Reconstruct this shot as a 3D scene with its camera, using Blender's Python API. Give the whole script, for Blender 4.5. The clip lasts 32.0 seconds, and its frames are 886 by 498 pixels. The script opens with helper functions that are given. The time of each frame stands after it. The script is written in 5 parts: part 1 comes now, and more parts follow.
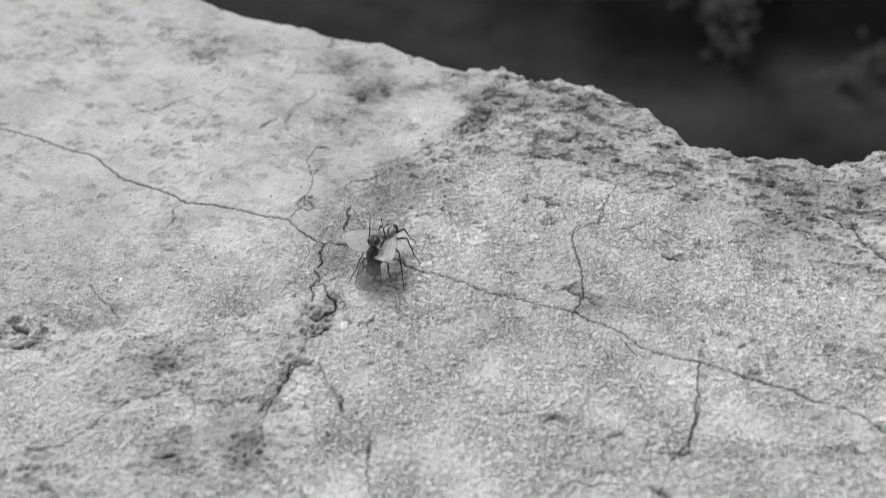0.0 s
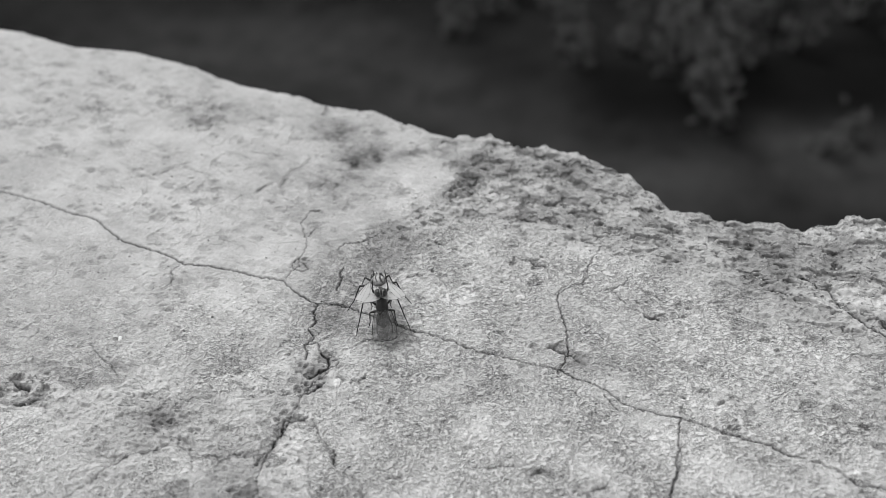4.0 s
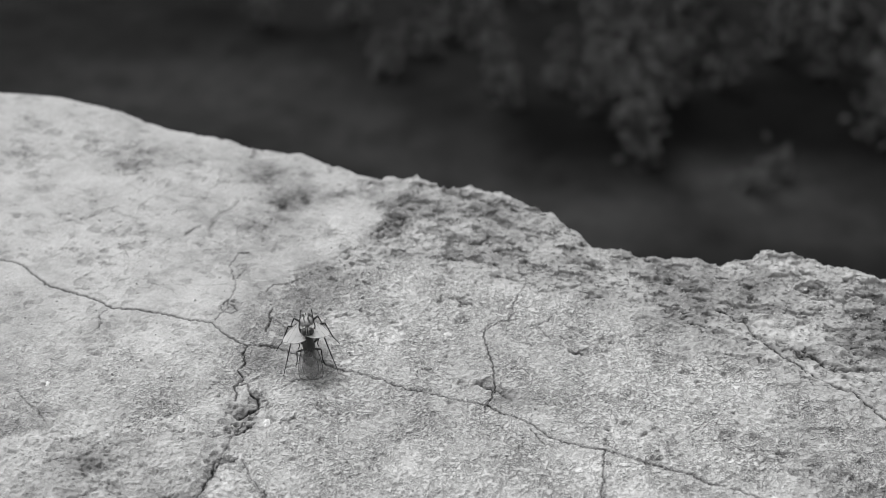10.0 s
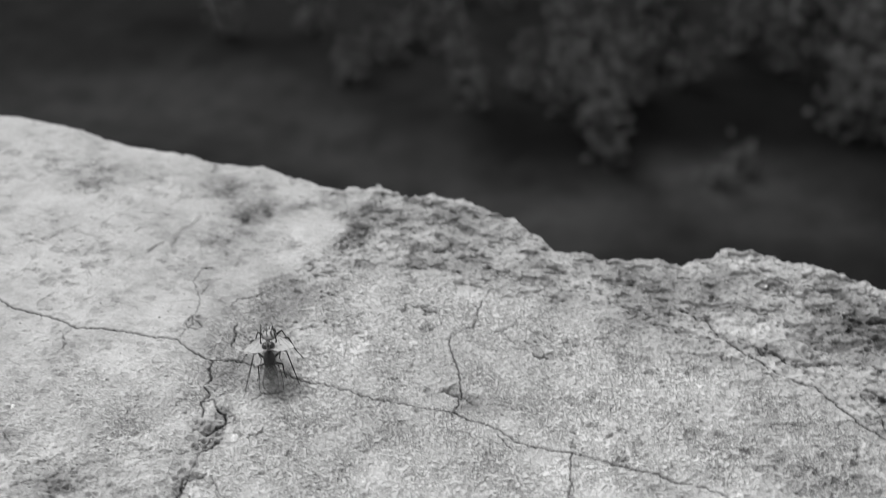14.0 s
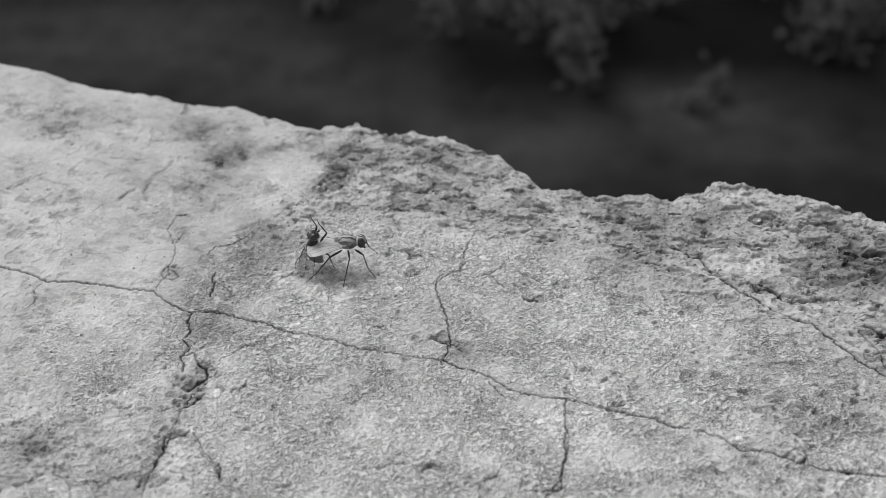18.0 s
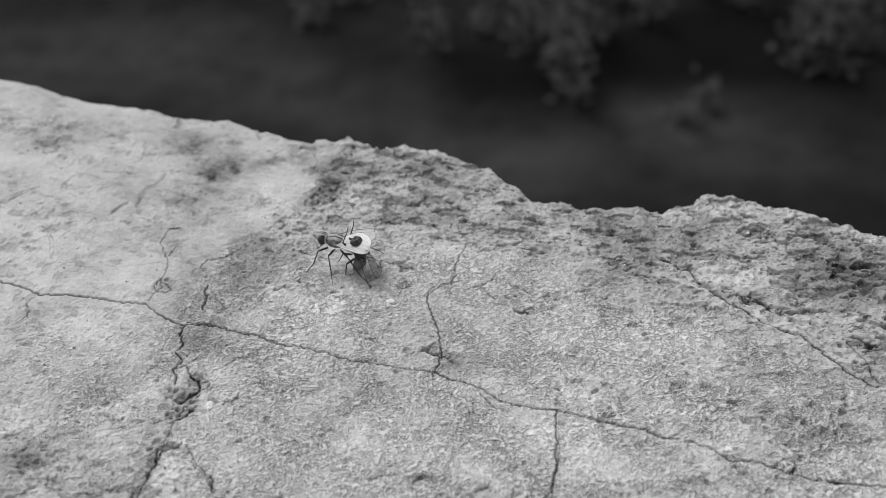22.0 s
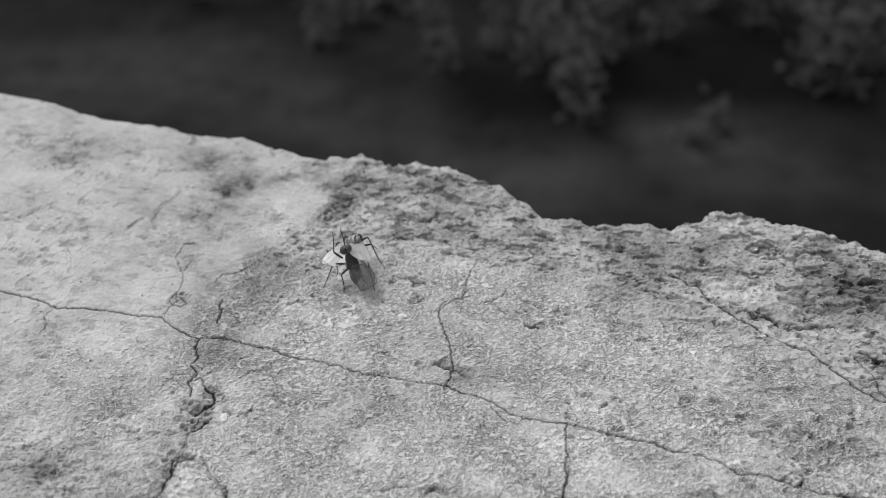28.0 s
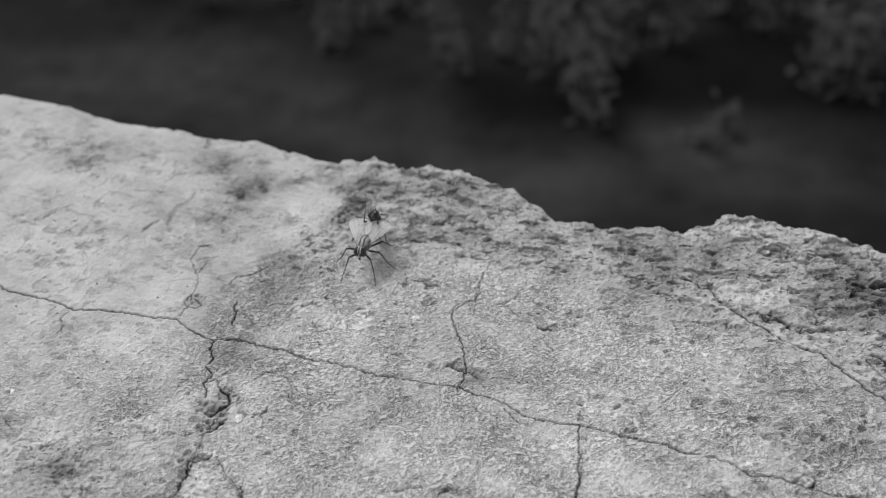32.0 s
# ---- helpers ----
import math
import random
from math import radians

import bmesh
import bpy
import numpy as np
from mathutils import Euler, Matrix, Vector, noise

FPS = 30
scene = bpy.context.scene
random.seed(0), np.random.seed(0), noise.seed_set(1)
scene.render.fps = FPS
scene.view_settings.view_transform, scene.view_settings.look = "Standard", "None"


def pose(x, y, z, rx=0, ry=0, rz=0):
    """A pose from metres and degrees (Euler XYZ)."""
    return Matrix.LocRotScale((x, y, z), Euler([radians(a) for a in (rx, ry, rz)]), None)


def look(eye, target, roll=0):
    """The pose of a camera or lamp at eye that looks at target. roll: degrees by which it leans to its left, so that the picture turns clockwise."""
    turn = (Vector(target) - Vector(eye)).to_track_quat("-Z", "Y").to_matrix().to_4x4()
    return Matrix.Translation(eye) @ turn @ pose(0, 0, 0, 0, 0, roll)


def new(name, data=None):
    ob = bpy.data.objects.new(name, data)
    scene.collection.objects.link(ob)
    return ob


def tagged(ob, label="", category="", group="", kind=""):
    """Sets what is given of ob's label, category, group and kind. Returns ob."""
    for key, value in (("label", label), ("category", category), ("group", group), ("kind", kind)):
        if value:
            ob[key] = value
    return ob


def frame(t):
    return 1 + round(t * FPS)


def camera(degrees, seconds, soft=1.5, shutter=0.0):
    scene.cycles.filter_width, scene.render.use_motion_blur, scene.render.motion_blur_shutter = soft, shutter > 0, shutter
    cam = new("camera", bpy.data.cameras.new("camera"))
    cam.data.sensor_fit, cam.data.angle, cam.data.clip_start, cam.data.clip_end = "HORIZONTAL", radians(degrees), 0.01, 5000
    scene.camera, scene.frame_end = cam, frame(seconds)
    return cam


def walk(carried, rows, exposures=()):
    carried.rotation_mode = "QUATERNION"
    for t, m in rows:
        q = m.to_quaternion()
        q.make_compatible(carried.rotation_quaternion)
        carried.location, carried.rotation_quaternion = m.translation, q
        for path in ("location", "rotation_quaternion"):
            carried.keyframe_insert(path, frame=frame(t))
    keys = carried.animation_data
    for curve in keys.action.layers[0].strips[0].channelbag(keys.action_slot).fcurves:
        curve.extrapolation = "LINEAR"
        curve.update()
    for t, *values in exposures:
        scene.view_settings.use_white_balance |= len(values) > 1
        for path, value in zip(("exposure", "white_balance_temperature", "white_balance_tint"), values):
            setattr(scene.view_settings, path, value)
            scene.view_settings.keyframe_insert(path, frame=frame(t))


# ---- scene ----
MM = 0.001
cam = camera(42.0, 32.0, soft=0.6, shutter=0.7)
cam.data.dof.use_dof, cam.data.dof.focus_distance, cam.data.dof.aperture_fstop = True, 0.1075, 35.0


def eye_pose(x, y, z, yaw, pitch, roll):
    """Place in millimetres; yaw to the left of +y, pitch up, roll, in degrees."""
    return Matrix.Translation((x * MM, y * MM, z * MM)) @ pose(0, 0, 0, 90 + pitch, 0, yaw) @ pose(0, 0, 0, 0, 0, roll)


PATH = [
    (0, -0.79, -88.57, 72.01, 9.07, -42.20, -1.57),
    (0.3, -0.89, -88.29, 71.89, 8.78, -42.98, -1.37),
    (0.5, -0.96, -88.10, 71.82, 8.58, -42.62, -1.24),
    (1, -0.87, -88.69, 72.33, 8.73, -42.00, -1.35),
    (1.5, -0.69, -89.64, 73.07, 8.88, -41.10, -1.38),
    (2, -0.39, -90.77, 73.71, 8.74, -39.82, -1.32),
    (2.5, -0.47, -90.98, 73.81, 8.75, -39.76, -1.28),
    (3, -0.43, -91.32, 74.08, 8.29, -39.27, -1.00),
    (3.5, -0.37, -91.57, 74.29, 8.30, -39.08, -1.03),
    (5.5, -0.72, -92.16, 74.44, 7.51, -38.61, -0.35),
    (6, -0.54, -92.84, 74.97, 6.79, -37.77, -0.05),
    (6.5, -0.57, -92.40, 74.97, 5.40, -38.09, 0.65),
    (7, -0.59, -93.21, 75.36, 5.20, -37.31, 0.75),
    (7.5, -0.66, -92.68, 74.98, 4.78, -37.83, 0.96),
    (8, -0.79, -93.45, 75.40, 3.81, -36.98, 1.57),
    (8.5, -0.09, -92.73, 75.10, 3.85, -37.71, 1.14),
    (9, 0.26, -93.46, 75.59, 4.05, -36.95, 0.90),
    (9.5, 0.18, -93.48, 75.59, 4.11, -36.85, 0.83),
    (10, 0.33, -93.18, 75.56, 4.00, -37.09, 0.77),
    (10.5, 0.47, -92.84, 75.27, 3.75, -37.37, 0.81),
    (11, 0.60, -92.48, 75.24, 3.03, -37.69, 1.14),
    (11.5, 0.69, -92.52, 75.08, 2.80, -37.70, 1.20),
    (12, 0.65, -92.45, 75.21, 2.81, -37.77, 1.17),
    (12.5, 0.64, -92.46, 75.04, 2.80, -37.77, 1.23),
    (13, 1.15, -92.44, 75.56, 2.60, -37.72, 1.10),
    (13.5, 2.38, -93.94, 76.68, 2.76, -36.18, 0.42),
    (14, 1.25, -93.29, 76.32, 2.25, -36.90, -0.00),
    (14.5, 1.28, -90.24, 74.57, 0.09, -39.52, 0.41),
    (16.5, 0.04, -89.11, 74.40, 0.55, -40.68, -0.29),
    (17, -0.12, -88.82, 74.32, 0.83, -41.16, -0.42),
    (17.5, 0.03, -89.09, 74.66, 0.77, -40.72, -0.42),
    (18, 0.02, -89.32, 74.76, 0.57, -40.41, -0.31),
    (18.5, 0.05, -89.41, 74.90, 0.45, -40.36, -0.26),
    (19, -0.02, -89.61, 75.09, 0.16, -40.07, -0.03),
    (19.5, 0.16, -89.53, 75.14, 0.11, -40.08, -0.14),
    (20, 0.00, -89.63, 75.21, 0.00, -40.00, 0.00),
    (20.5, 0.04, -89.71, 75.08, -0.03, -39.92, 0.02),
    (21, 0.07, -89.94, 75.08, 0.06, -39.74, -0.07),
    (21.5, 0.14, -89.87, 75.05, 0.08, -39.76, -0.10),
    (22, 0.14, -89.93, 75.13, 0.08, -39.73, -0.11),
    (22.5, 0.17, -90.10, 75.27, 0.22, -39.60, -0.15),
    (23, 0.04, -90.31, 75.35, 0.27, -39.40, -0.12),
    (23.5, -0.07, -90.53, 75.53, 0.22, -39.26, -0.11),
    (24, -0.08, -90.78, 75.66, 0.17, -39.05, -0.06),
    (24.5, 0.02, -90.80, 75.68, 0.19, -38.99, -0.11),
    (25, 0.05, -90.70, 75.61, 0.32, -39.10, -0.19),
    (25.5, 0.07, -90.96, 75.74, 0.57, -38.94, -0.27),
    (27.5, -0.16, -91.24, 75.82, 0.59, -38.82, -0.27),
    (28, -0.11, -91.28, 75.84, 0.65, -38.81, -0.30),
    (28.5, -0.06, -91.31, 75.87, 0.71, -38.73, -0.35),
    (29, 0.04, -91.52, 76.03, 0.86, -38.62, -0.50),
    (29.5, -0.01, -91.63, 76.08, 0.84, -38.53, -0.42),
    (30, -0.06, -91.76, 76.09, 0.83, -38.46, -0.43),
    (30.5, -0.25, -91.60, 76.03, 0.82, -38.64, -0.39),
    (31, -0.24, -91.59, 76.10, 0.84, -38.69, -0.39),
    (31.5, -0.14, -91.83, 76.13, 0.99, -38.48, -0.47),
    (32, -0.44, -91.92, 76.15, 1.27, -38.60, -0.62),
]
walk(cam, [(t, eye_pose(*row)) for t, *row in PATH], [(0, 0.42), (1, 0.22), (2, 0.34), (3.5, 0.40), (6, 0.49), (9, 0.44), (13, 0.30), (14, 0.42), (16.5, 0.30), (24, 0.30), (32, 0.24)])

# ---- light: a bright overcast sky, in grey ----
world = bpy.data.worlds.new("overcast_sky")
scene.world = world
world.use_nodes = True
wn, wl = world.node_tree.nodes, world.node_tree.links
sky = wn.new("ShaderNodeTexSky")
sky.sky_type, sky.sun_disc, sky.sun_elevation, sky.sun_rotation = "NISHITA", False, radians(55), radians(-60)
grey = wn.new("ShaderNodeRGBToBW")
wl.new(sky.outputs[0], grey.inputs[0])
wl.new(grey.outputs[0], wn["Background"].inputs["Color"])
wn["Background"].inputs["Strength"].default_value = 0.14
sun = new("sun", bpy.data.lights.new("sun", "SUN"))
sun.data.energy, sun.data.angle = 1.5, radians(25)
sun.matrix_world = look((-0.7, 0.9, 1.6), (0, 0, 0))


# ---- materials ----
def material(name, rough=0.8, metal=0.0, spec=0.3):
    m = bpy.data.materials.new(name)
    m.use_nodes = True
    b = m.node_tree.nodes["Principled BSDF"]
    b.inputs["Roughness"].default_value, b.inputs["Metallic"].default_value = rough, metal
    b.inputs["Specular IOR Level"].default_value = spec
    return m, m.node_tree.nodes, m.node_tree.links, b


def noise_node(n, scale, detail=4.0, rough=0.6, coord=None, links=None):
    k = n.new("ShaderNodeTexNoise")
    k.inputs["Scale"].default_value, k.inputs["Detail"].default_value, k.inputs["Roughness"].default_value = scale, detail, rough
    if coord is not None:
        links.new(coord, k.inputs["Vector"])
    return k


def ramp(n, stops):
    r = n.new("ShaderNodeValToRGB")
    while len(r.color_ramp.elements) < len(stops):
        r.color_ramp.elements.new(0.5)
    for e, (p, v) in zip(r.color_ramp.elements, stops):
        e.position, e.color = p, (v, v, v, 1)
    return r


def math_node(n, links, op, a, b):
    k = n.new("ShaderNodeMath")
    k.operation = op
    for i, v in enumerate((a, b)):
        if isinstance(v, (int, float)):
            k.inputs[i].default_value = v
        else:
            links.new(v, k.inputs[i])
    return k.outputs[0]


def concrete_material():
    """Weathered render: stains come from its tone; painted shade draws fine dark worm-like lines between sand grains.
    """
    m, n, l, b = material("weathered_concrete", 0.92, 0, 0.15)
    co = n.new("ShaderNodeTexCoord").outputs["Object"]
    zone = {}
    for name in ("tone", "sand", "rough"):
        a = n.new("ShaderNodeAttribute")
        a.attribute_name = name
        zone[name] = a.outputs["Fac"]

    stretch = n.new("ShaderNodeMapping")
    stretch.inputs["Scale"].default_value = (0.93, 1.1, 1.0)
    stretch.inputs["Rotation"].default_value = (0, 0, -0.12)
    l.new(co, stretch.inputs["Vector"])
    flat = stretch.outputs[0]

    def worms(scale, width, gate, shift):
        """Short winding creases between grains, darkened as painted shade, and the wider grooves they lie in, 0 to 1.
        """
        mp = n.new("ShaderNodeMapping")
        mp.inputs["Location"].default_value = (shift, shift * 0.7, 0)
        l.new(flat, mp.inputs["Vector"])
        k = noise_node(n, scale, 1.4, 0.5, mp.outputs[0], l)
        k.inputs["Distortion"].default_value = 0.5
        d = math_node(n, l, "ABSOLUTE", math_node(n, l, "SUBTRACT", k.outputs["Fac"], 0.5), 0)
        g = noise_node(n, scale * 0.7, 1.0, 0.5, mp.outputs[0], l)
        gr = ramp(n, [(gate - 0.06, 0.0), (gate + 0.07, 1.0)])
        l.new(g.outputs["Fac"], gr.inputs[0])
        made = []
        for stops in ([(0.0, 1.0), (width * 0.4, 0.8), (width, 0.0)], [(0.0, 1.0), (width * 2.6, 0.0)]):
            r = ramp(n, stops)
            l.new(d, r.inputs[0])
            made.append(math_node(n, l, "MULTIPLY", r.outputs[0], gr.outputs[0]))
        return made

    def ramped(scale, detail, stops, rough=0.6, at=None):
        k = noise_node(n, scale, detail, rough, at or co, l)
        r = ramp(n, stops)
        l.new(k.outputs["Fac"], r.inputs[0])
        return r.outputs[0], k.outputs["Fac"]

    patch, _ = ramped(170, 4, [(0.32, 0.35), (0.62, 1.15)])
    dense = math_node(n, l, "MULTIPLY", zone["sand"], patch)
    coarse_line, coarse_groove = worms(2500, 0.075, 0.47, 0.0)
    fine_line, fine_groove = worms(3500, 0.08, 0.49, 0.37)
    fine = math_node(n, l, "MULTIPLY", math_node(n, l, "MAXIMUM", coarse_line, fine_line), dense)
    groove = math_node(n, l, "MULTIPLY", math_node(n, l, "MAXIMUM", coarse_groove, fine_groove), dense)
    pit, _ = ramped(2100, 2, [(0.31, 1.0), (0.39, 0.0)], 0.5, flat)
    pits = math_node(n, l, "MULTIPLY", pit, math_node(n, l, "MAXIMUM", dense, zone["rough"]))
    flake = math_node(n, l, "MULTIPLY", worms(1000, 0.06, 0.48, 0.11)[0], zone["rough"])
    chip, _ = ramped(1050, 3.0, [(0.33, 1.0), (0.43, 0.0)], 0.55, flat)
    chips = math_node(n, l, "MULTIPLY", chip, zone["rough"])
    # creases, pits, flakes and chips: their shade painted into the base colour
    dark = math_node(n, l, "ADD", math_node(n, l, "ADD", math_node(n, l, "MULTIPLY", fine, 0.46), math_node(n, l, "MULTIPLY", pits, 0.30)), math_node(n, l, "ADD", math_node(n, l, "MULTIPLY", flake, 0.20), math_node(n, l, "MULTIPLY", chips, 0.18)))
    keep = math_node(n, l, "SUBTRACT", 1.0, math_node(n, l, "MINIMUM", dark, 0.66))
    grain, grain_height = ramped(3000, 2, [(0.3, 0.93), (0.7, 1.07)], 0.6)
    speck, speck_height = ramped(800, 4, [(0.28, 0.91), (0.45, 0.99), (0.72, 1.05)], 0.6, flat)
    blotch, _ = ramped(110, 5, [(0.3, 0.86), (0.7, 1.10)])
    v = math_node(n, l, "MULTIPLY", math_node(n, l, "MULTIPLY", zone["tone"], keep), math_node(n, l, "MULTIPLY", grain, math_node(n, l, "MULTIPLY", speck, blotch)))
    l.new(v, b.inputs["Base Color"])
    bump = n.new("ShaderNodeBump")
    bump.inputs["Strength"].default_value, bump.inputs["Distance"].default_value = 1.0, 0.00022
    rise = math_node(n, l, "ADD", math_node(n, l, "MULTIPLY", grain_height, 0.10), math_node(n, l, "MULTIPLY", speck_height, math_node(n, l, "ADD", math_node(n, l, "MULTIPLY", zone["rough"], 1.4), 0.14)))
    sink = math_node(n, l, "ADD", math_node(n, l, "MULTIPLY", groove, 0.80), math_node(n, l, "ADD", math_node(n, l, "MULTIPLY", pits, 0.4), math_node(n, l, "MULTIPLY", math_node(n, l, "ADD", flake, chips), 0.35)))
    l.new(math_node(n, l, "SUBTRACT", rise, sink), bump.inputs["Height"])
    l.new(bump.outputs[0], b.inputs["Normal"])
    return m


def plain_noise_material(name, low, high, scale, rough=0.85, bump_m=0.0, spec=0.3):
    m, n, l, b = material(name, rough, 0, spec)
    co = n.new("ShaderNodeTexCoord").outputs["Object"]
    k = noise_node(n, scale, 5, 0.65, co, l)
    r = ramp(n, [(0.3, low), (0.7, high)])
    l.new(k.outputs["Fac"], r.inputs[0])
    l.new(r.outputs[0], b.inputs["Base Color"])
    if bump_m:
        bump = n.new("ShaderNodeBump")
        bump.inputs["Strength"].default_value, bump.inputs["Distance"].default_value = 0.6, bump_m
        l.new(k.outputs["Fac"], bump.inputs["Height"])
        l.new(bump.outputs[0], b.inputs["Normal"])
    return m


def striped_material(name, dark, light, per_m, spots=False):
    """Thorax: dark lengthwise stripes in pale dust. Abdomen: pale dust with dark paired spots."""
    m, n, l, b = material(name, 0.5, 0, 0.4)
    co = n.new("ShaderNodeTexCoord").outputs["Object"]
    if spots:
        k = n.new("ShaderNodeTexVoronoi")
        k.inputs["Scale"].default_value, k.inputs["Randomness"].default_value = per_m, 0.35
        l.new(co, k.inputs["Vector"])
        r = ramp(n, [(0.26, dark), (0.36, light)])
        l.new(k.outputs["Distance"], r.inputs[0])
    else:
        sep = n.new("ShaderNodeSeparateXYZ")
        l.new(co, sep.inputs[0])
        wander = noise_node(n, 1500, 2, 0.5, co, l)
        across = math_node(n, l, "ADD", sep.outputs[0], math_node(n, l, "MULTIPLY", math_node(n, l, "SUBTRACT", wander.outputs["Fac"], 0.5), 0.00035))
        w = math_node(n, l, "COSINE", math_node(n, l, "MULTIPLY", across, per_m), 0.0)
        stripe = ramp(n, [(0.22, dark), (0.50, light)])
        l.new(math_node(n, l, "MULTIPLY_ADD", w, 0.5), stripe.inputs[0])
        stripe.inputs[0].links[0].from_node.inputs[2].default_value = 0.5
        flank = ramp(n, [(0.40, dark), (0.62, light * 0.55)])
        l.new(noise_node(n, 1100, 3, 0.6, co, l).outputs["Fac"], flank.inputs[0])
        back = ramp(n, [(0.5, 0.0), (0.85, 1.0)])
        l.new(math_node(n, l, "MULTIPLY", math_node(n, l, "SUBTRACT", sep.outputs[2], 0.0028), 900.0), back.inputs[0])
        r = n.new("ShaderNodeMix")
        r.data_type = "RGBA"
        l.new(back.outputs[0], r.inputs[0])
        l.new(flank.outputs[0], r.inputs[6])
        l.new(stripe.outputs[0], r.inputs[7])
    k2 = noise_node(n, 5000, 3, 0.7, co, l)
    r2 = ramp(n, [(0.3, 0.7), (0.7, 1.15)])
    l.new(k2.outputs["Fac"], r2.inputs[0])
    l.new(math_node(n, l, "MULTIPLY", r.outputs[0] if spots else r.outputs[2], r2.outputs[0]), b.inputs["Base Color"])
    bump = n.new("ShaderNodeBump")
    bump.inputs["Strength"].default_value, bump.inputs["Distance"].default_value = 0.5, 0.00004
    l.new(k2.outputs["Fac"], bump.inputs["Height"])
    l.new(bump.outputs[0], b.inputs["Normal"])
    return m


def membrane_material(name, clear, tint):
    """A wing: part clear, part milky, with a sheen."""
    m, n, l, b = material(name, 0.25, 0, 0.8)
    b.inputs["Base Color"].default_value = (tint, tint, tint, 1)
    t = n.new("ShaderNodeBsdfTransparent")
    t.inputs[0].default_value = (0.93, 0.93, 0.93, 1)
    tl = n.new("ShaderNodeBsdfTranslucent")
    tl.inputs[0].default_value = (tint, tint, tint, 1)
    mx, my = n.new("ShaderNodeMixShader"), n.new("ShaderNodeMixShader")
    mx.inputs[0].default_value = 0.5
    l.new(b.outputs[0], mx.inputs[1])
    l.new(tl.outputs[0], mx.inputs[2])
    my.inputs[0].default_value = clear
    l.new(mx.outputs[0], my.inputs[1])
    l.new(t.outputs[0], my.inputs[2])
    l.new(my.outputs[0], n["Material Output"].inputs["Surface"])
    return m


def leaf_material(name, low, high):
    """A thin leaf that lets part of the light through."""
    m, n, l, b = material(name, 0.7, 0, 0.2)
    co = n.new("ShaderNodeTexCoord").outputs["Object"]
    r = ramp(n, [(0.3, low), (0.7, high)])
    l.new(noise_node(n, 3, 4, 0.6, co, l).outputs["Fac"], r.inputs[0])
    l.new(r.outputs[0], b.inputs["Base Color"])
    thin, mixed = n.new("ShaderNodeBsdfTranslucent"), n.new("ShaderNodeMixShader")
    l.new(r.outputs[0], thin.inputs[0])
    mixed.inputs[0].default_value = 0.45
    l.new(b.outputs[0], mixed.inputs[1])
    l.new(thin.outputs[0], mixed.inputs[2])
    l.new(mixed.outputs[0], n["Material Output"].inputs["Surface"])
    return m


def soil_material():
    """Earth, paler or darker by its patches, with crumbs."""
    m, n, l, b = material("patchy_earth", 0.95, 0, 0.1)
    co = n.new("ShaderNodeTexCoord").outputs["Object"]
    a = n.new("ShaderNodeAttribute")
    a.attribute_name = "earth_tone"
    k = noise_node(n, 26, 5, 0.65, co, l)
    r = ramp(n, [(0.3, 0.6), (0.7, 1.4)])
    l.new(k.outputs["Fac"], r.inputs[0])
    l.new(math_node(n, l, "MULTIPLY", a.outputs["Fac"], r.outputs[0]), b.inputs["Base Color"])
    bump = n.new("ShaderNodeBump")
    bump.inputs["Strength"].default_value, bump.inputs["Distance"].default_value = 0.6, 0.008
    l.new(k.outputs["Fac"], bump.inputs["Height"])
    l.new(bump.outputs[0], b.inputs["Normal"])
    return m


CONCRETE = concrete_material()
WALL_SIDE = plain_noise_material("wall_side_render", 0.25, 0.4, 60, 0.95, 0.002)
SOIL = soil_material()
LEAF = leaf_material("weed_leaf", 0.09, 0.14)
DARK_LEAF = leaf_material("dark_weed_leaf", 0.05, 0.08)
GRIT = plain_noise_material("white_quartz_grit", 0.8, 0.92, 4000, 0.4, 0, 0.5)
THORAX = striped_material("dusted_striped_thorax", 0.05, 0.48, 15500)
ABDOMEN = striped_material("spotted_abdomen", 0.03, 0.36, 900, True)
DARK_BODY = plain_noise_material("dark_fly_cuticle", 0.008, 0.032, 3000, 0.5, 0.00003, 0.35)
GREY_BODY = plain_noise_material("dark_grey_fly_cuticle", 0.06, 0.17, 2600, 0.5, 0.00003, 0.35)
DUSTY = plain_noise_material("grey_dusted_cuticle", 0.1, 0.26, 3500, 0.6, 0.00003)
FACE = plain_noise_material("silver_face", 0.45, 0.7, 4000, 0.45)
EYE = plain_noise_material("compound_eye", 0.010, 0.022, 9000, 0.28, 0.00001, 0.6)
LEG = plain_noise_material("black_leg_cuticle", 0.008, 0.02, 4000, 0.4, 0, 0.4)
VEIN = plain_noise_material("wing_vein", 0.05, 0.10, 3000, 0.5)
RIM = plain_noise_material("dark_wing_rim", 0.012, 0.03, 3000, 0.5)
WING_PALE = membrane_material("milky_wing", 0.26, 0.98)
WING_SMOKE = membrane_material("smoky_wing", 0.70, 0.30)


def finish(name, bm, mat, smooth=True):
    me = bpy.data.meshes.new(name)
    bm.to_mesh(me)
    bm.free()
    me.materials.append(mat)
    if smooth:
        me.polygons.foreach_set("use_smooth", [True] * len(me.polygons))
    return me


def part(name, bm, mat, parent, label=""):
    ob = new(name, finish(name, bm, mat))
    ob.parent = parent
    return tagged(ob, label) if label else ob


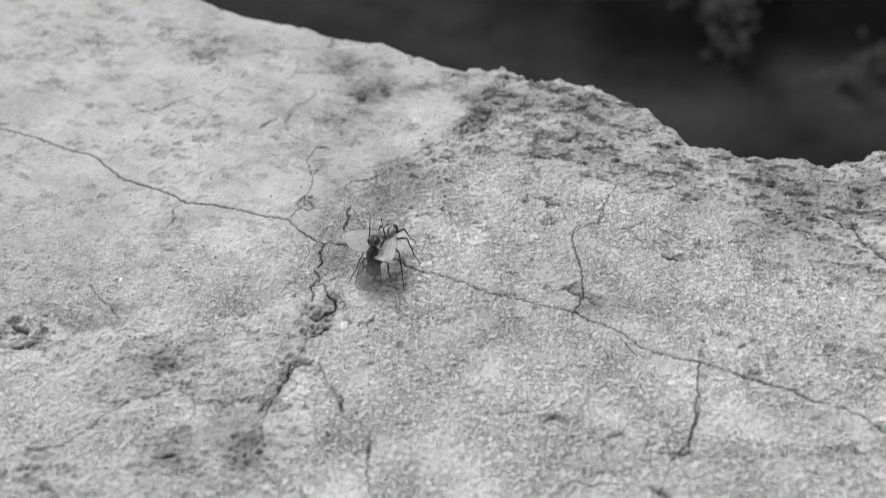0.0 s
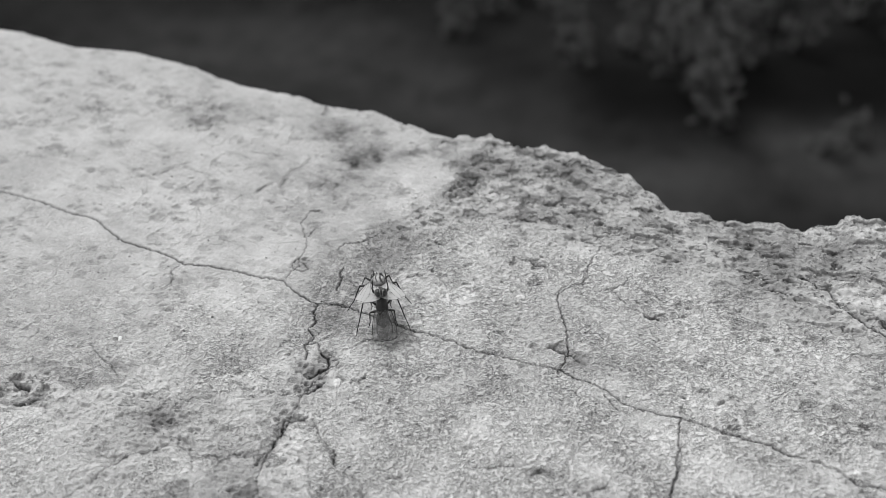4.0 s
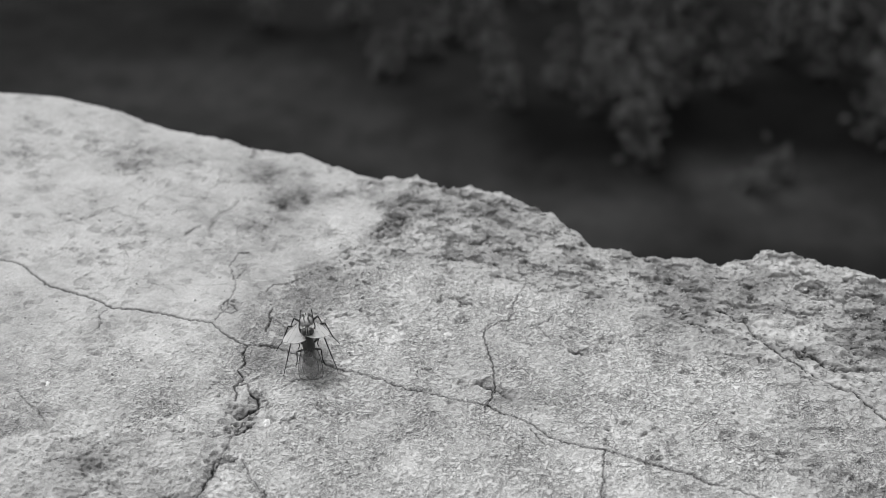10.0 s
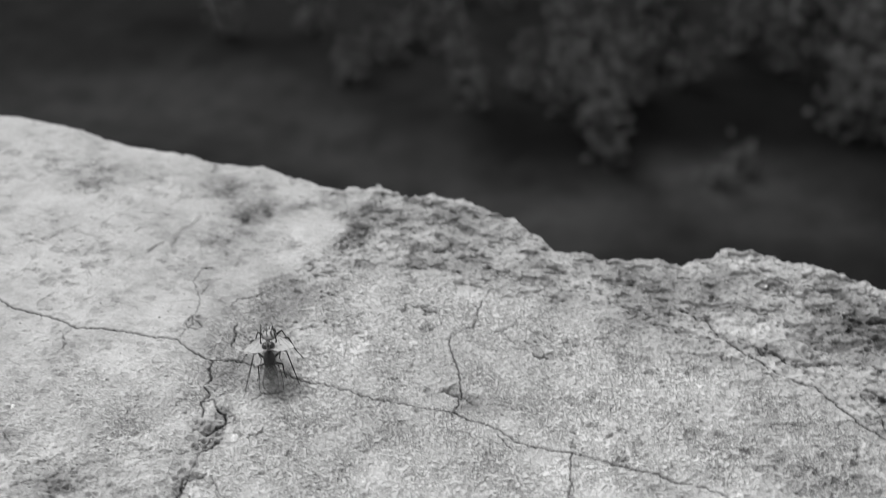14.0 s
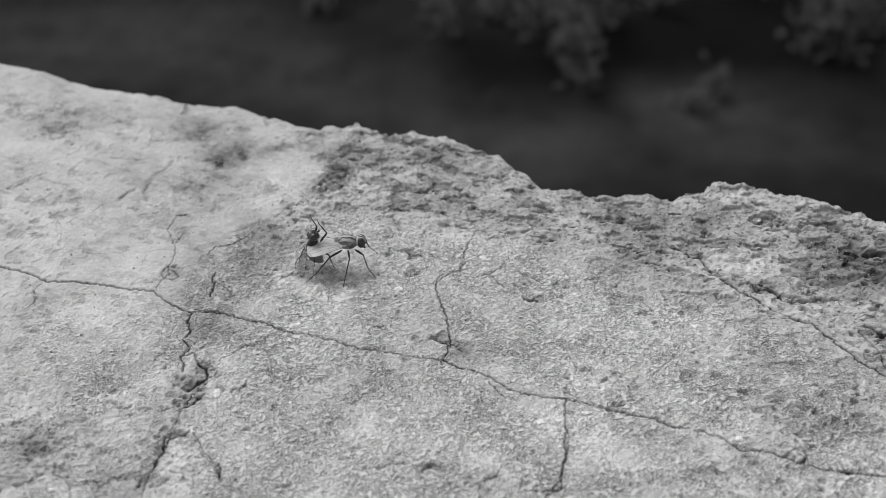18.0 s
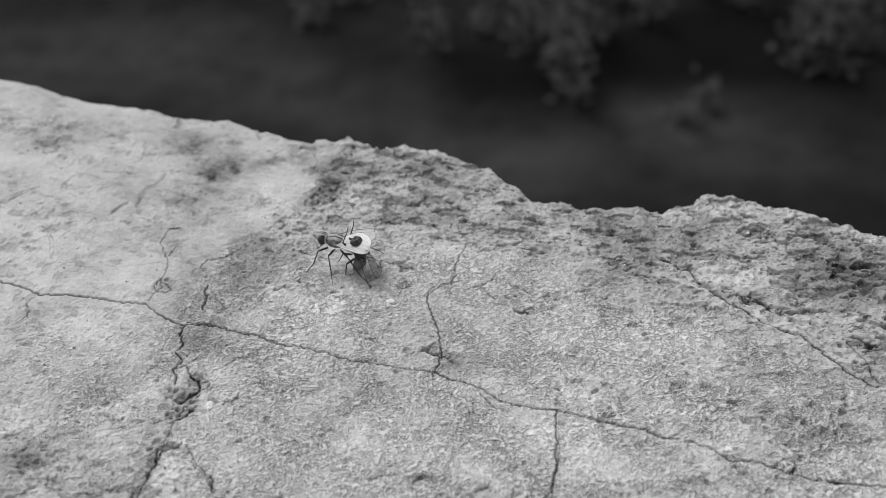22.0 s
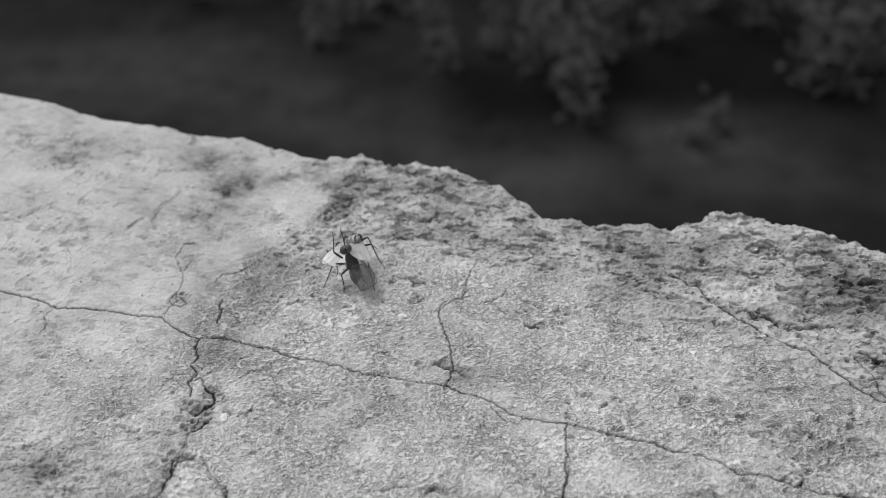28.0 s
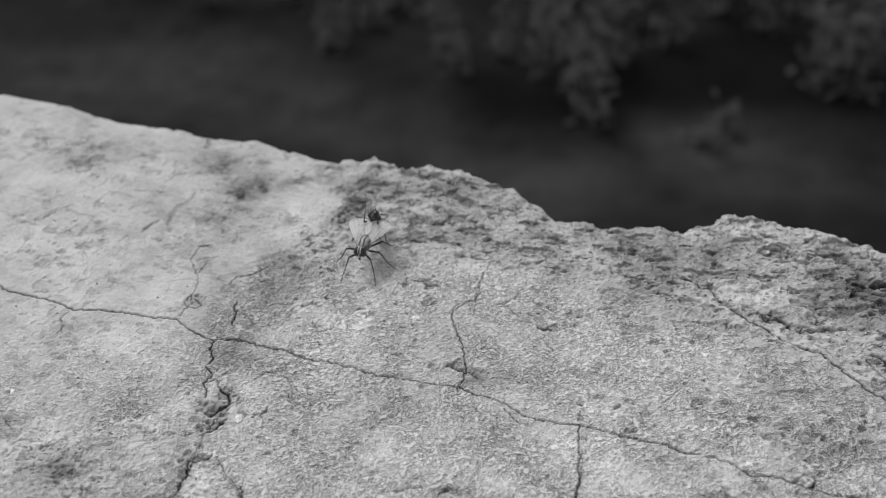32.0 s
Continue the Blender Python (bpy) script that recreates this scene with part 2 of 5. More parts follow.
def tube(bm, points, radii, sides=7):
    """A tapered tube through points."""
    prev = None
    pts = [Vector(p) for p in points]
    for k, (p, r) in enumerate(zip(pts, radii)):
        way = (pts[min(k + 1, len(pts) - 1)] - pts[max(k - 1, 0)]).normalized()
        q = way.to_track_quat("Z", "Y")
        ring = [bm.verts.new(p + q @ Vector((r * math.cos(6.2832 * i / sides), r * math.sin(6.2832 * i / sides), 0))) for i in range(sides)]
        if prev:
            for i in range(sides):
                bm.faces.new((prev[i], prev[(i + 1) % sides], ring[(i + 1) % sides], ring[i]))
        else:
            bm.faces.new(ring[::-1])
        prev = ring
    bm.faces.new(prev)


# ---- plan of the wall's top, millimetres: x along the picture, y away, z up; the top lies at z = 0 ----
EDGE_LEFT = [(-80.0, 40.6), (-74.1, 37.9), (-67.6, 35.7), (-59.0, 35.3), (-53.9, 33.8), (-49.6, 32.2), (-46.4, 30.4), (-43.3, 29.0), (-39.7, 28.2), (-34.1, 27.0), (-32.1, 25.5), (-26.0, 24.9), (-25.1, 24.7), (-22.9, 23.2), (-20.7, 22.1), (-17.9, 20.6), (-15.3, 20.5), (-12.6, 20.6), (-11.7, 21.2), (-10.9, 21.5)]
EDGE_RIGHT = [(-10.0, 20.2), (-8.3, 19.2), (-6.0, 18.7), (-3.4, 19.0), (-0.5, 18.5), (0.5, 17.4), (1.9, 16.8), (3.7, 15.3), (5.2, 14.0), (6.8, 12.3), (8.3, 10.8), (8.8, 9.9), (9.7, 9.1), (11.2, 8.9), (12.8, 9.0), (13.9, 8.2), (15.4, 7.5), (16.0, 8.0), (18.7, 7.7), (20.9, 8.1), (22.0, 7.3), (23.2, 7.0), (24.8, 7.9), (27.0, 8.9), (28.0, 10.1), (31.5, 9.5), (33.7, 8.6), (37.1, 7.5), (39.8, 6.2), (42.5, 5.0), (43.8, 3.4), (45.9, 3.0)]
ROUGH_LINE = [(-76.2, 43.7), (-56.1, 37.9), (-40.0, 30.0), (-32.6, 21.4), (-27.4, 11.6), (-21.4, 3.7), (-16.5, 2.1), (-13.2, 3.9), (-4.9, 2.6), (3.8, 0.8), (12.2, -2.5), (17.5, -5.1), (25.2, -8.7), (32.2, -13.3), (40.2, -15.9), (46.5, -17.3)]
PLASTER_LINE = [(-12, 20), (-14.5, 12), (-16.5, 8), (-18.2, 5.2), (-21.2, 1.6), (-24.2, -2.2), (-25.8, -6.5), (-26, -10), (-27.5, -14), (-33, -19), (-42, -23), (-60, -27), (-80, -30), (-90, -46)]


def lattice(seed):
    return np.random.RandomState(seed).rand(256, 256)


def value_noise(x, y, size, seed):
    """Smooth noise from -1 to 1, with features about size millimetres across."""
    tab = lattice(seed)
    u, v = x / size + seed * 3.7, y / size + seed * 1.3
    i, j = np.floor(u).astype(np.int64), np.floor(v).astype(np.int64)
    f, g = u - i, v - j
    f, g = f * f * f * (f * (f * 6 - 15) + 10), g * g * g * (g * (g * 6 - 15) + 10)
    i0, j0, i1, j1 = i & 255, j & 255, (i + 1) & 255, (j + 1) & 255
    return 2 * ((tab[i0, j0] * (1 - f) + tab[i1, j0] * f) * (1 - g) + (tab[i0, j1] * (1 - f) + tab[i1, j1] * f) * g) - 1


def fractal(x, y, size, seed, octaves=3, fall=0.5):
    c, s = 0.8, 0.6
    total, amp = 0, 1.0
    for k in range(octaves):
        total = total + amp * value_noise(x, y, size, seed + k)
        x, y = (c * x - s * y) * 1.0, (s * x + c * y) * 1.0
        size, amp = size / 2.03, amp * fall
    return total


def smooth(a, b, v):
    t = np.clip((v - a) / (b - a), 0, 1)
    return t * t * (3 - 2 * t)


EDGE = EDGE_LEFT + EDGE_RIGHT


def edge_y(x):
    ex, ey = np.array(EDGE).T
    y = np.interp(x, ex, ey)
    wob = 0.28 * value_noise(x, 0 * x, 1.3, 71) + 0.16 * value_noise(x, 0 * x, 0.55, 72)
    return y + wob * smooth(-60, -20, x) + 0.35 * wob


# columns and rows: fine where it is seen, coarse outside
cols = np.concatenate([np.linspace(-600, -76, 40)[:-1], np.arange(-76, -52, 0.16), np.arange(-52, 48, 0.075), np.linspace(48, 600, 40)])
rows_v = np.concatenate([np.linspace(-260, -46, 30)[:-1], np.linspace(-46, 0, 520)[:-1]])
far_v = np.linspace(0, 1, 300)
X = np.repeat(cols[:, None], len(rows_v) + len(far_v), 1)
E_Y = edge_y(cols)[:, None]
Y = np.concatenate([np.repeat(rows_v[None] - 2.0, len(cols), 0), -2.0 + far_v[None] * (E_Y + 2.0)], 1)
TO_EDGE = E_Y - Y
rx, ry = np.array(ROUGH_LINE).T
ROUGH = smooth(-3.5, 2.5, Y - np.interp(X, rx, ry) + 1.6 * fractal(X, Y, 6, 11))
px_, py_ = np.array(sorted(PLASTER_LINE, key=lambda p: p[1])).T
BLEND = 1.1 + 6.5 * smooth(-9, -17, Y) + 3.6 * smooth(3, 9, Y)
PLASTER = smooth(-BLEND, BLEND, np.interp(Y, py_, px_) - X + (0.8 + 0.45 * BLEND) * fractal(X, Y, 6, 21, 5, 0.6))
ROUGH *= 1 - 0.9 * smooth(0.2, 0.9, PLASTER)
WORN = 0 * X
# crumbled patches in the lower corner and along the gully
for x_, y_, a_, b_ in [(-23.2, -22.0, 2.7, 7.71), (-32.6, -27.4, 8.93, 5.5), (-35.7, -28.6, 7.08, 5.3), (-25.6, -35.6, 5.29, 5.18), (-47.3, -25.8, 3.43, 2.47), (-36.4, -39.6, 10.82, 3.32)]:
    w_ = smooth(1.3, 0.5, np.hypot((X - x_) / a_, (Y - y_) / b_) + 0.5 * fractal(X, Y, 5, 115, 4, 0.6))
    ROUGH, PLASTER = np.maximum(ROUGH, 0.6 * w_), PLASTER * (1 - 0.9 * w_)
    WORN = np.maximum(WORN, w_)
SAND = (1 - ROUGH) * (1 - PLASTER)
Z = 0.25 * fractal(X, Y, 26, 31, 2) + 0.10 * PLASTER
TONE = 0.60 + 0.03 * fractal(X, Y, 14, 33, 3) - 0.035 * PLASTER - 0.08 * ROUGH + 0.11 * WORN + 0.045 * SAND - 0.05 * ROUGH * smooth(8, 30, X) - 0.045 * ROUGH * smooth(6, -4, X)

# faint smears left by the float, and fine scratches in the plaster
ALONG, ACROSS = 0.37 * X + 0.93 * Y, 0.93 * X - 0.37 * Y
TONE += 0.035 * fractal(ALONG * 0.5, ACROSS, 5.0, 121, 4, 0.6) * (1 - 0.5 * ROUGH)
scratch = smooth(0.5, 1.0, fractal(0.9 * X - 0.4 * Y, (0.4 * X + 0.9 * Y) * 3.2, 3.6, 125, 3, 0.6))
TONE -= 0.07 * scratch * PLASTER

# fine sand
Z += 0.07 * fractal(X, Y, 0.45, 48, 2) * (0.25 + 0.75 * (1 - PLASTER)) + 0.06 * fractal(X, Y, 1.6, 41, 2) * SAND
# broken crumbs and flakes towards the edge: low humps, and lens-shaped hollows with lifted lips
hump = fractal(X * 0.7 + 0.1 * Y, Y * 1.1, 1.9, 51, 4, 0.6)
Z += ROUGH * (0.26 * hump + 0.10 * np.abs(fractal(X * 0.7, Y, 1.0, 58, 2)))
TONE += ROUGH * 0.10 * np.clip(fractal(X * 0.8, Y * 1.3, 6.5, 57, 4, 0.6), -1, 1)
flaked = np.clip(ROUGH + 0.5 * SAND * smooth(4, 24, X + 4 * fractal(X, Y, 10, 109, 2)), 0, 1)
for size_, seed_, low_, high_, deep_ in ((1.9, 117, 0.44, 0.70, 0.36), (1.1, 133, 0.40, 0.64, 0.30)):
    lens = smooth(low_, high_, fractal(X * 0.58 + 0.16 * Y, Y * 1.12, size_, seed_, 3, 0.5)) * flaked
    lip = smooth(low_, high_, fractal(X * 0.58 + 0.16 * (Y + 0.35), (Y + 0.35) * 1.12, size_, seed_, 3, 0.5)) * flaked
    Z -= deep_ * lens - 0.25 * deep_ * np.clip(lip - lens, 0, 1)
    # flake shadows painted into the colour of the hollows
    TONE -= 0.14 * lens
# little pock marks, in patches
worn = smooth(-0.1, 0.7, fractal(X, Y, 9, 65, 2)) * (1 - 0.85 * PLASTER)
pock = smooth(0.72, 1.05, fractal(X, Y * 1.5, 1.1, 61, 3)) * worn
Z -= 0.28 * pock
TONE -= 0.12 * pock
# short soft dashes where the plaster was drawn over
dash = smooth(0.40, 0.75, fractal(X * 0.75 + 0.1 * Y, Y, 1.4, 151, 4, 0.65)) * smooth(-0.5, 0.4, fractal(X, Y, 8, 155, 3))
tick = smooth(0.46, 0.70, fractal(X * 0.8 - 0.1 * Y, Y, 0.62, 161, 3, 0.6)) * smooth(-0.2, 0.6, fractal(X, Y, 5, 165, 3))
TONE -= (0.14 * dash + 0.11 * tick) * PLASTER
Z -= (0.10 * dash + 0.06 * tick) * PLASTER
web = np.exp(-(fractal(X, Y, 4.2, 171, 3, 0.5) / 0.02) ** 2) * smooth(0.25, 0.6, fractal(X, Y, 5, 175, 3))
TONE -= 0.13 * web * PLASTER
Z -= 0.08 * web * PLASTER
# faint blotches in the plaster
blotch = smooth(0.35, 1.2, fractal(X, Y * 1.5, 4.2, 67, 4, 0.65))
TONE -= 0.09 * blotch * PLASTER
Z -= 0.06 * blotch * PLASTER
fleck = smooth(0.45, 1.1, fractal(X, Y * 1.4, 1.7, 95, 4, 0.6)) * smooth(-0.3, 0.6, fractal(X, Y, 11, 97, 2))
TONE -= 0.08 * fleck * PLASTER
hair = np.exp(-(fractal(X, Y, 7.0, 99, 3, 0.45) / 0.022) ** 2) * smooth(0.0, 0.6, fractal(X, Y, 6, 103, 2))
TONE -= 0.10 * hair * PLASTER
Z -= 0.06 * hair * PLASTER
# the worn slope beside the plaster: its shade is painted as a darker tone
gully = smooth(7.0, 0.5, np.abs(X - np.interp(Y, py_, px_) - 3.5 + 1.2 * fractal(X, Y, 4, 69, 2))) * smooth(-34, -22, Y) * smooth(9, 3, Y)
TONE -= 0.05 * gully
Z -= 0.35 * gully


PIT, PIT_SHADE = 0 * X, 0 * X


def hollow_out(x, y, a, b, depth):
    """A ragged pit of half-axes a and b; painted shade darkens its colour with depth."""
    i0, i1 = np.searchsorted(cols, (x - 2 * a, x + 2 * a))
    xs, ys = X[i0:i1], Y[i0:i1]
    r = np.hypot((xs - x) / a, (ys - y) / b) + 0.75 * fractal(xs, ys, 0.9, 81, 4, 0.65)
    w = smooth(1.1, 0.65, r)
    PIT[i0:i1] = np.maximum(PIT[i0:i1], depth * w * (0.75 + 0.4 * value_noise(xs, ys, 0.5, 85)))
    PIT_SHADE[i0:i1] = np.maximum(PIT_SHADE[i0:i1], (0.05 + 0.17 * min(depth, 1)) * w)


def stain_and_shade(x, y, a, b, amount):
    """A blotch with a ragged rim: dirty render (cleaner where negative), and the slope's painted shade and light."""
    i0, i1 = np.searchsorted(cols, (x - 2 * a, x + 2 * a))
    xs, ys = X[i0:i1], Y[i0:i1]
    r = np.hypot((xs - x) / a, (ys - y) / b) + 0.5 * fractal(xs, ys, 4.0, 87, 5, 0.65)
    TONE[i0:i1] -= amount * smooth(1.35, 0.25, r)


def crack(width, depth, points, darkening=1.0):
    """A crack of that width along a jagged line, narrow at its ends; its colour is darkened inside."""
    rnd = random.Random(len(points) + int(points[0][0] * 10))
    line = []
    for (x0, y0), (x1, y1) in zip(points, points[1:]):
        n = max(1, int(math.hypot(x1 - x0, y1 - y0) / 0.24))
        for k in range(n):
            f = k / n
            j = 0.10 if line else 0
            line.append((x0 + (x1 - x0) * f + rnd.uniform(-j, j), y0 + (y1 - y0) * f + rnd.uniform(-j, j)))
    line.append(points[-1])
    done = len(line) - 1
    i0, i1 = np.searchsorted(cols, (min(p[0] for p in line) - 1 - 2 * width, max(p[0] for p in line) + 1 + 2 * width))
    near = np.full(X[i0:i1].shape, 9.0)
    for k in range(done):
        (x0, y0), (x1, y1) = line[k], line[k + 1]
        a, b = np.searchsorted(cols, (min(x0, x1) - 0.7 - 2 * width, max(x0, x1) + 0.7 + 2 * width))
        xs, ys = X[a:b], Y[a:b]
        d2 = max((x1 - x0) ** 2 + (y1 - y0) ** 2, 1e-6)
        t = np.clip(((xs - x0) * (x1 - x0) + (ys - y0) * (y1 - y0)) / d2, 0, 1)
        d = np.hypot(xs - x0 - t * (x1 - x0), ys - y0 - t * (y1 - y0))
        w = (0.023 + 0.86 * width) * (0.7 + 0.3 * min(1, 4 * k / done, 4 * (done - k) / done)) * rnd.uniform(0.85, 1.15)
        near[a - i0:b - i0] = np.minimum(near[a - i0:b - i0], d / w)
    c = np.exp(-near ** 2)
    Z[i0:i1] += 0.012 * np.exp(-((near - 3.0) / 1.6) ** 2) - 0.6 * depth * min(1, max(0.3, (width - 0.02) / 0.04)) * c
    TONE[i0:i1] -= darkening * np.minimum(0.46 * min(1, max(0.12, (width - 0.024) / 0.038)) * c + 0.015 * np.exp(-(near / 3) ** 2), TONE[i0:i1] - 0.06)


crack(0.072, 0.4, [(-66.2, 4.0), (-62.0, 3.1), (-57.8, 1.9), (-54.8, 0.7), (-50.7, -0.4), (-47.3, -3.2), (-44.6, -4.1), (-41.4, -5.1), (-39.4, -6.3), (-37.0, -6.4), (-32.8, -7.1), (-31.0, -7.7), (-28.7, -7.8), (-26.7, -9.5), (-24.7, -10.4), (-22.6, -10.6), (-20.4, -11.0)])
crack(0.061, 0.36, [(-24.3, -10.1), (-22.1, -10.5), (-19.3, -11.6), (-17.3, -12.2), (-15.4, -13.4), (-13.2, -13.8), (-10.6, -14.6), (-8.4, -15.5), (-5.3, -16.1), (-2.8, -16.7), (-0.7, -17.0)])
crack(0.079, 0.4, [(-0.7, -17.0), (0.8, -17.9), (3.3, -18.8), (5.0, -20.2), (6.2, -20.9), (8.2, -21.4), (9.9, -21.5), (12.5, -22.4), (15.3, -23.3), (17.2, -23.7), (19.0, -24.6), (21.4, -25.1), (23.1, -26.2), (24.3, -26.9), (26.6, -27.2), (28.8, -28.3), (30.5, -29.0), (33.1, -29.4), (36.2, -29.8), (38.4, -30.1)])
crack(0.043, 0.32, [(-21.4, -19.4), (-21.8, -20.1), (-22.4, -21.1), (-23.0, -22.6), (-23.4, -24.0), (-23.7, -25.8), (-23.9, -27.4), (-24.3, -28.8), (-25.0, -30.0), (-25.4, -31.4)])
crack(0.075, 0.36, [(9.9, -21.5), (9.7, -23.3), (9.7, -25.2), (9.4, -26.5), (9.5, -28.0), (9.1, -29.1), (8.8, -30.5), (8.1, -31.3)])
crack(0.05, 0.28, [(9.9, -24.2), (9.8, -26.6), (9.0, -29.3), (8.8, -31.3), (7.5, -32.0), (7.0, -34.2), (6.6, -35.3)])
crack(0.054, 0.28, [(7.5, -31.6), (9.3, -31.3)])
crack(0.06, 0.34, [(-1.4, -6.3), (-1.5, -7.5), (-1.1, -9.1), (-0.4, -11.5), (-0.2, -13.3), (-0.1, -14.4), (-0.4, -15.9), (-0.7, -17.0)])
crack(0.054, 0.32, [(-1.4, -6.3), (-0.3, -5.2), (0.8, -4.7), (1.3, -3.4), (1.2, -2.1), (1.8, -0.4), (2.5, 1.4)])
crack(0.054, 0.24, [(2.1, -5.7), (3.7, -5.1), (4.7, -4.2), (5.7, -2.5)])
crack(0.036, 0.2, [(3.6, -5.5), (4.7, -6.7), (5.8, -7.1)])
crack(0.044, 0.26, [(-28.4, -7.5), (-28.2, -6.6), (-27.6, -5.5), (-27.8, -4.4), (-27.5, -3.0), (-27.6, -1.5), (-28.4, 0.1), (-28.9, 1.4), (-28.4, 3.6), (-27.4, 3.9)])
crack(0.047, 0.24, [(-27.8, -4.2), (-28.4, -5.1), (-28.0, -5.9), (-27.1, -6.2), (-26.6, -5.7), (-27.0, -5.1), (-27.7, -4.7)])
crack(0.043, 0.24, [(-27.7, -0.8), (-27.2, 0.8)])
crack(0.036, 0.2, [(-32.7, 7.6), (-32.5, 9.1), (-32.0, 10.6), (-30.8, 11.6), (-30.1, 12.4)])
crack(0.043, 0.24, [(-35.0, 6.6), (-34.4, 7.8)])
crack(0.043, 0.24, [(-47.2, 7.8), (-45.3, 9.8), (-43.9, 11.1)])
crack(0.043, 0.28, [(-39.5, -6.3), (-40.2, -7.5), (-39.6, -8.7), (-40.0, -9.9), (-40.4, -10.3)])
crack(0.032, 0.2, [(-40.0, 1.9), (-39.5, 0.1), (-39.8, -0.8), (-40.4, -1.5)])
crack(0.05, 0.28, [(-24.3, -2.5), (-23.6, -1.2), (-22.2, -0.8), (-21.3, 0.1), (-20.4, 1.2)])
crack(0.072, 0.36, [(-23.1, -4.9), (-23.3, -5.7), (-22.9, -6.7), (-23.1, -8.3)])
crack(0.043, 0.24, [(-22.1, -6.7), (-20.8, -8.2)])
crack(0.036, 0.2, [(-17.9, -7.9), (-17.4, -7.1)])
crack(0.05, 0.28, [(-19.7, -16.2), (-18.8, -15.3), (-17.5, -15.0), (-16.9, -14.3)])
crack(0.036, 0.2, [(-30.3, -10.7), (-30.2, -11.8), (-31.3, -12.8)])
crack(0.036, 0.2, [(-29.3, -13.1), (-28.2, -13.1)])
crack(0.036, 0.24, [(-21.1, -27.2), (-20.3, -28.1), (-19.4, -29.1), (-19.0, -30.0), (-17.7, -31.1)])
crack(0.04, 0.24, [(-40.0, -33.9), (-37.6, -32.8), (-36.2, -31.4), (-34.5, -30.6), (-32.8, -30.0), (-31.2, -30.5), (-29.2, -31.0), (-26.5, -30.4), (-24.8, -29.7)])
crack(0.043, 0.24, [(-43.8, -38.4), (-42.4, -37.2), (-39.9, -36.5)])
crack(0.043, 0.24, [(-45.2, -19.4), (-44.4, -18.7), (-42.9, -20.4), (-41.6, -21.1), (-40.3, -22.5)])
crack(0.036, 0.2, [(-52.3, -18.9), (-49.9, -18.3), (-47.7, -18.4)])
crack(0.036, 0.24, [(-40.4, -7.1), (-39.6, -9.6), (-40.2, -10.6)])
crack(0.036, 0.2, [(-41.1, 3.3), (-39.9, 0.6), (-40.3, -0.1)])
crack(0.036, 0.2, [(-50.3, 6.8), (-47.6, 8.4), (-45.2, 10.5)])
crack(0.036, 0.2, [(-52.7, -6.8), (-51.5, -9.3), (-52.2, -11.5), (-54.1, -12.3)])
crack(0.05, 0.28, [(-2.9, -38.1), (-0.7, -37.1), (0.3, -35.8), (2.0, -35.1)])
crack(0.032, 0.16, [(-20.6, -27.4), (-19.2, -29.3), (-17.5, -31.2), (-15.9, -33.3), (-15.7, -35.4), (-15.7, -38.1)])
crack(0.043, 0.24, [(16.7, -33.2), (17.0, -34.7)])
crack(0.043, 0.24, [(21.4, -28.4), (22.2, -29.9)])
crack(0.094, 0.4, [(22.1, -1.1), (24.3, -2.5), (25.8, -5.1), (27.6, -7.1), (29.2, -8.7), (30.7, -10.5), (32.6, -11.7), (33.9, -12.8), (34.9, -14.1), (35.8, -15.5), (37.0, -17.0), (38.2, -17.9), (39.8, -18.7)])
crack(0.072, 0.32, [(29.4, -6.7), (30.6, -7.5), (31.5, -8.3)])
crack(0.05, 0.24, [(21.4, -28.7), (22.0, -29.9)])
crack(0.05, 0.24, [(29.0, -28.3), (29.4, -27.4), (29.3, -26.8)])
crack(0.043, 0.24, [(24.3, -27.4), (25.4, -28.8), (25.9, -30.6)])
crack(0.036, 0.2, [(-4.8, 0.1), (-4.1, -1.2), (-3.5, -2.4)])
crack(0.036, 0.2, [(11.2, -14.8), (12.0, -13.9), (12.9, -13.0)])
crack(0.07, 0.4, [(-24.5, -10.5), (-24.6, -11.8), (-24.2, -13.0), (-24.5, -14.4), (-23.8, -15.2), (-24.5, -16.5), (-24.0, -17.3), (-23.9, -18.3)])
crack(0.06, 0.4, [(-24.2, -16.2), (-23.3, -15.9), (-22.8, -17.2), (-21.9, -17.9), (-21.6, -19.4), (-22.4, -19.8)])
crack(0.06, 0.25, [(-22.7, -17.4), (-21.8, -18.1), (-21.5, -19.4)], 0.7)
crack(0.06, 0.4, [(-21.6, -19.5), (-20.9, -19.0), (-20.8, -18.4)])
crack(0.08, 0.3, [(-23.1, -20.5), (-22.4, -19.9), (-21.2, -19.1)])
crack(0.08, 0.3, [(-21.5, -21.0), (-22.6, -22.5), (-23.9, -23.1)])
crack(0.1, 0.3, [(-22.1, -25.4), (-23.3, -25.9), (-24.1, -25.9), (-24.0, -27.4), (-24.4, -28.8)])
crack(0.05, 0.25, [(-24.4, -28.8), (-24.8, -30.5), (-24.7, -32.7), (-24.0, -34.6)], 0.6)
crack(0.045, 0.3, [(-42.0, -37.1), (-40.0, -36.5), (-39.3, -35.7), (-38.4, -34.4), (-37.5, -33.1), (-36.7, -31.8), (-36.1, -31.0), (-34.9, -30.8), (-33.7, -30.2), (-32.4, -29.8), (-31.5, -30.3), (-30.8, -31.1), (-30.3, -32.5)])
crack(0.045, 0.3, [(-30.8, -30.8), (-28.3, -30.6), (-26.6, -30.0)])
crack(0.05, 0.3, [(-21.6, -25.6), (-20.5, -27.4), (-19.8, -28.2), (-18.8, -30.0)])
crack(0.1, 0.4, [(-19.1, -28.7), (-18.7, -30.4)])
crack(0.08, 0.3, [(-16.0, -32.2), (-15.8, -34.1), (-15.5, -36.0), (-15.0, -37.8)], 0.6)
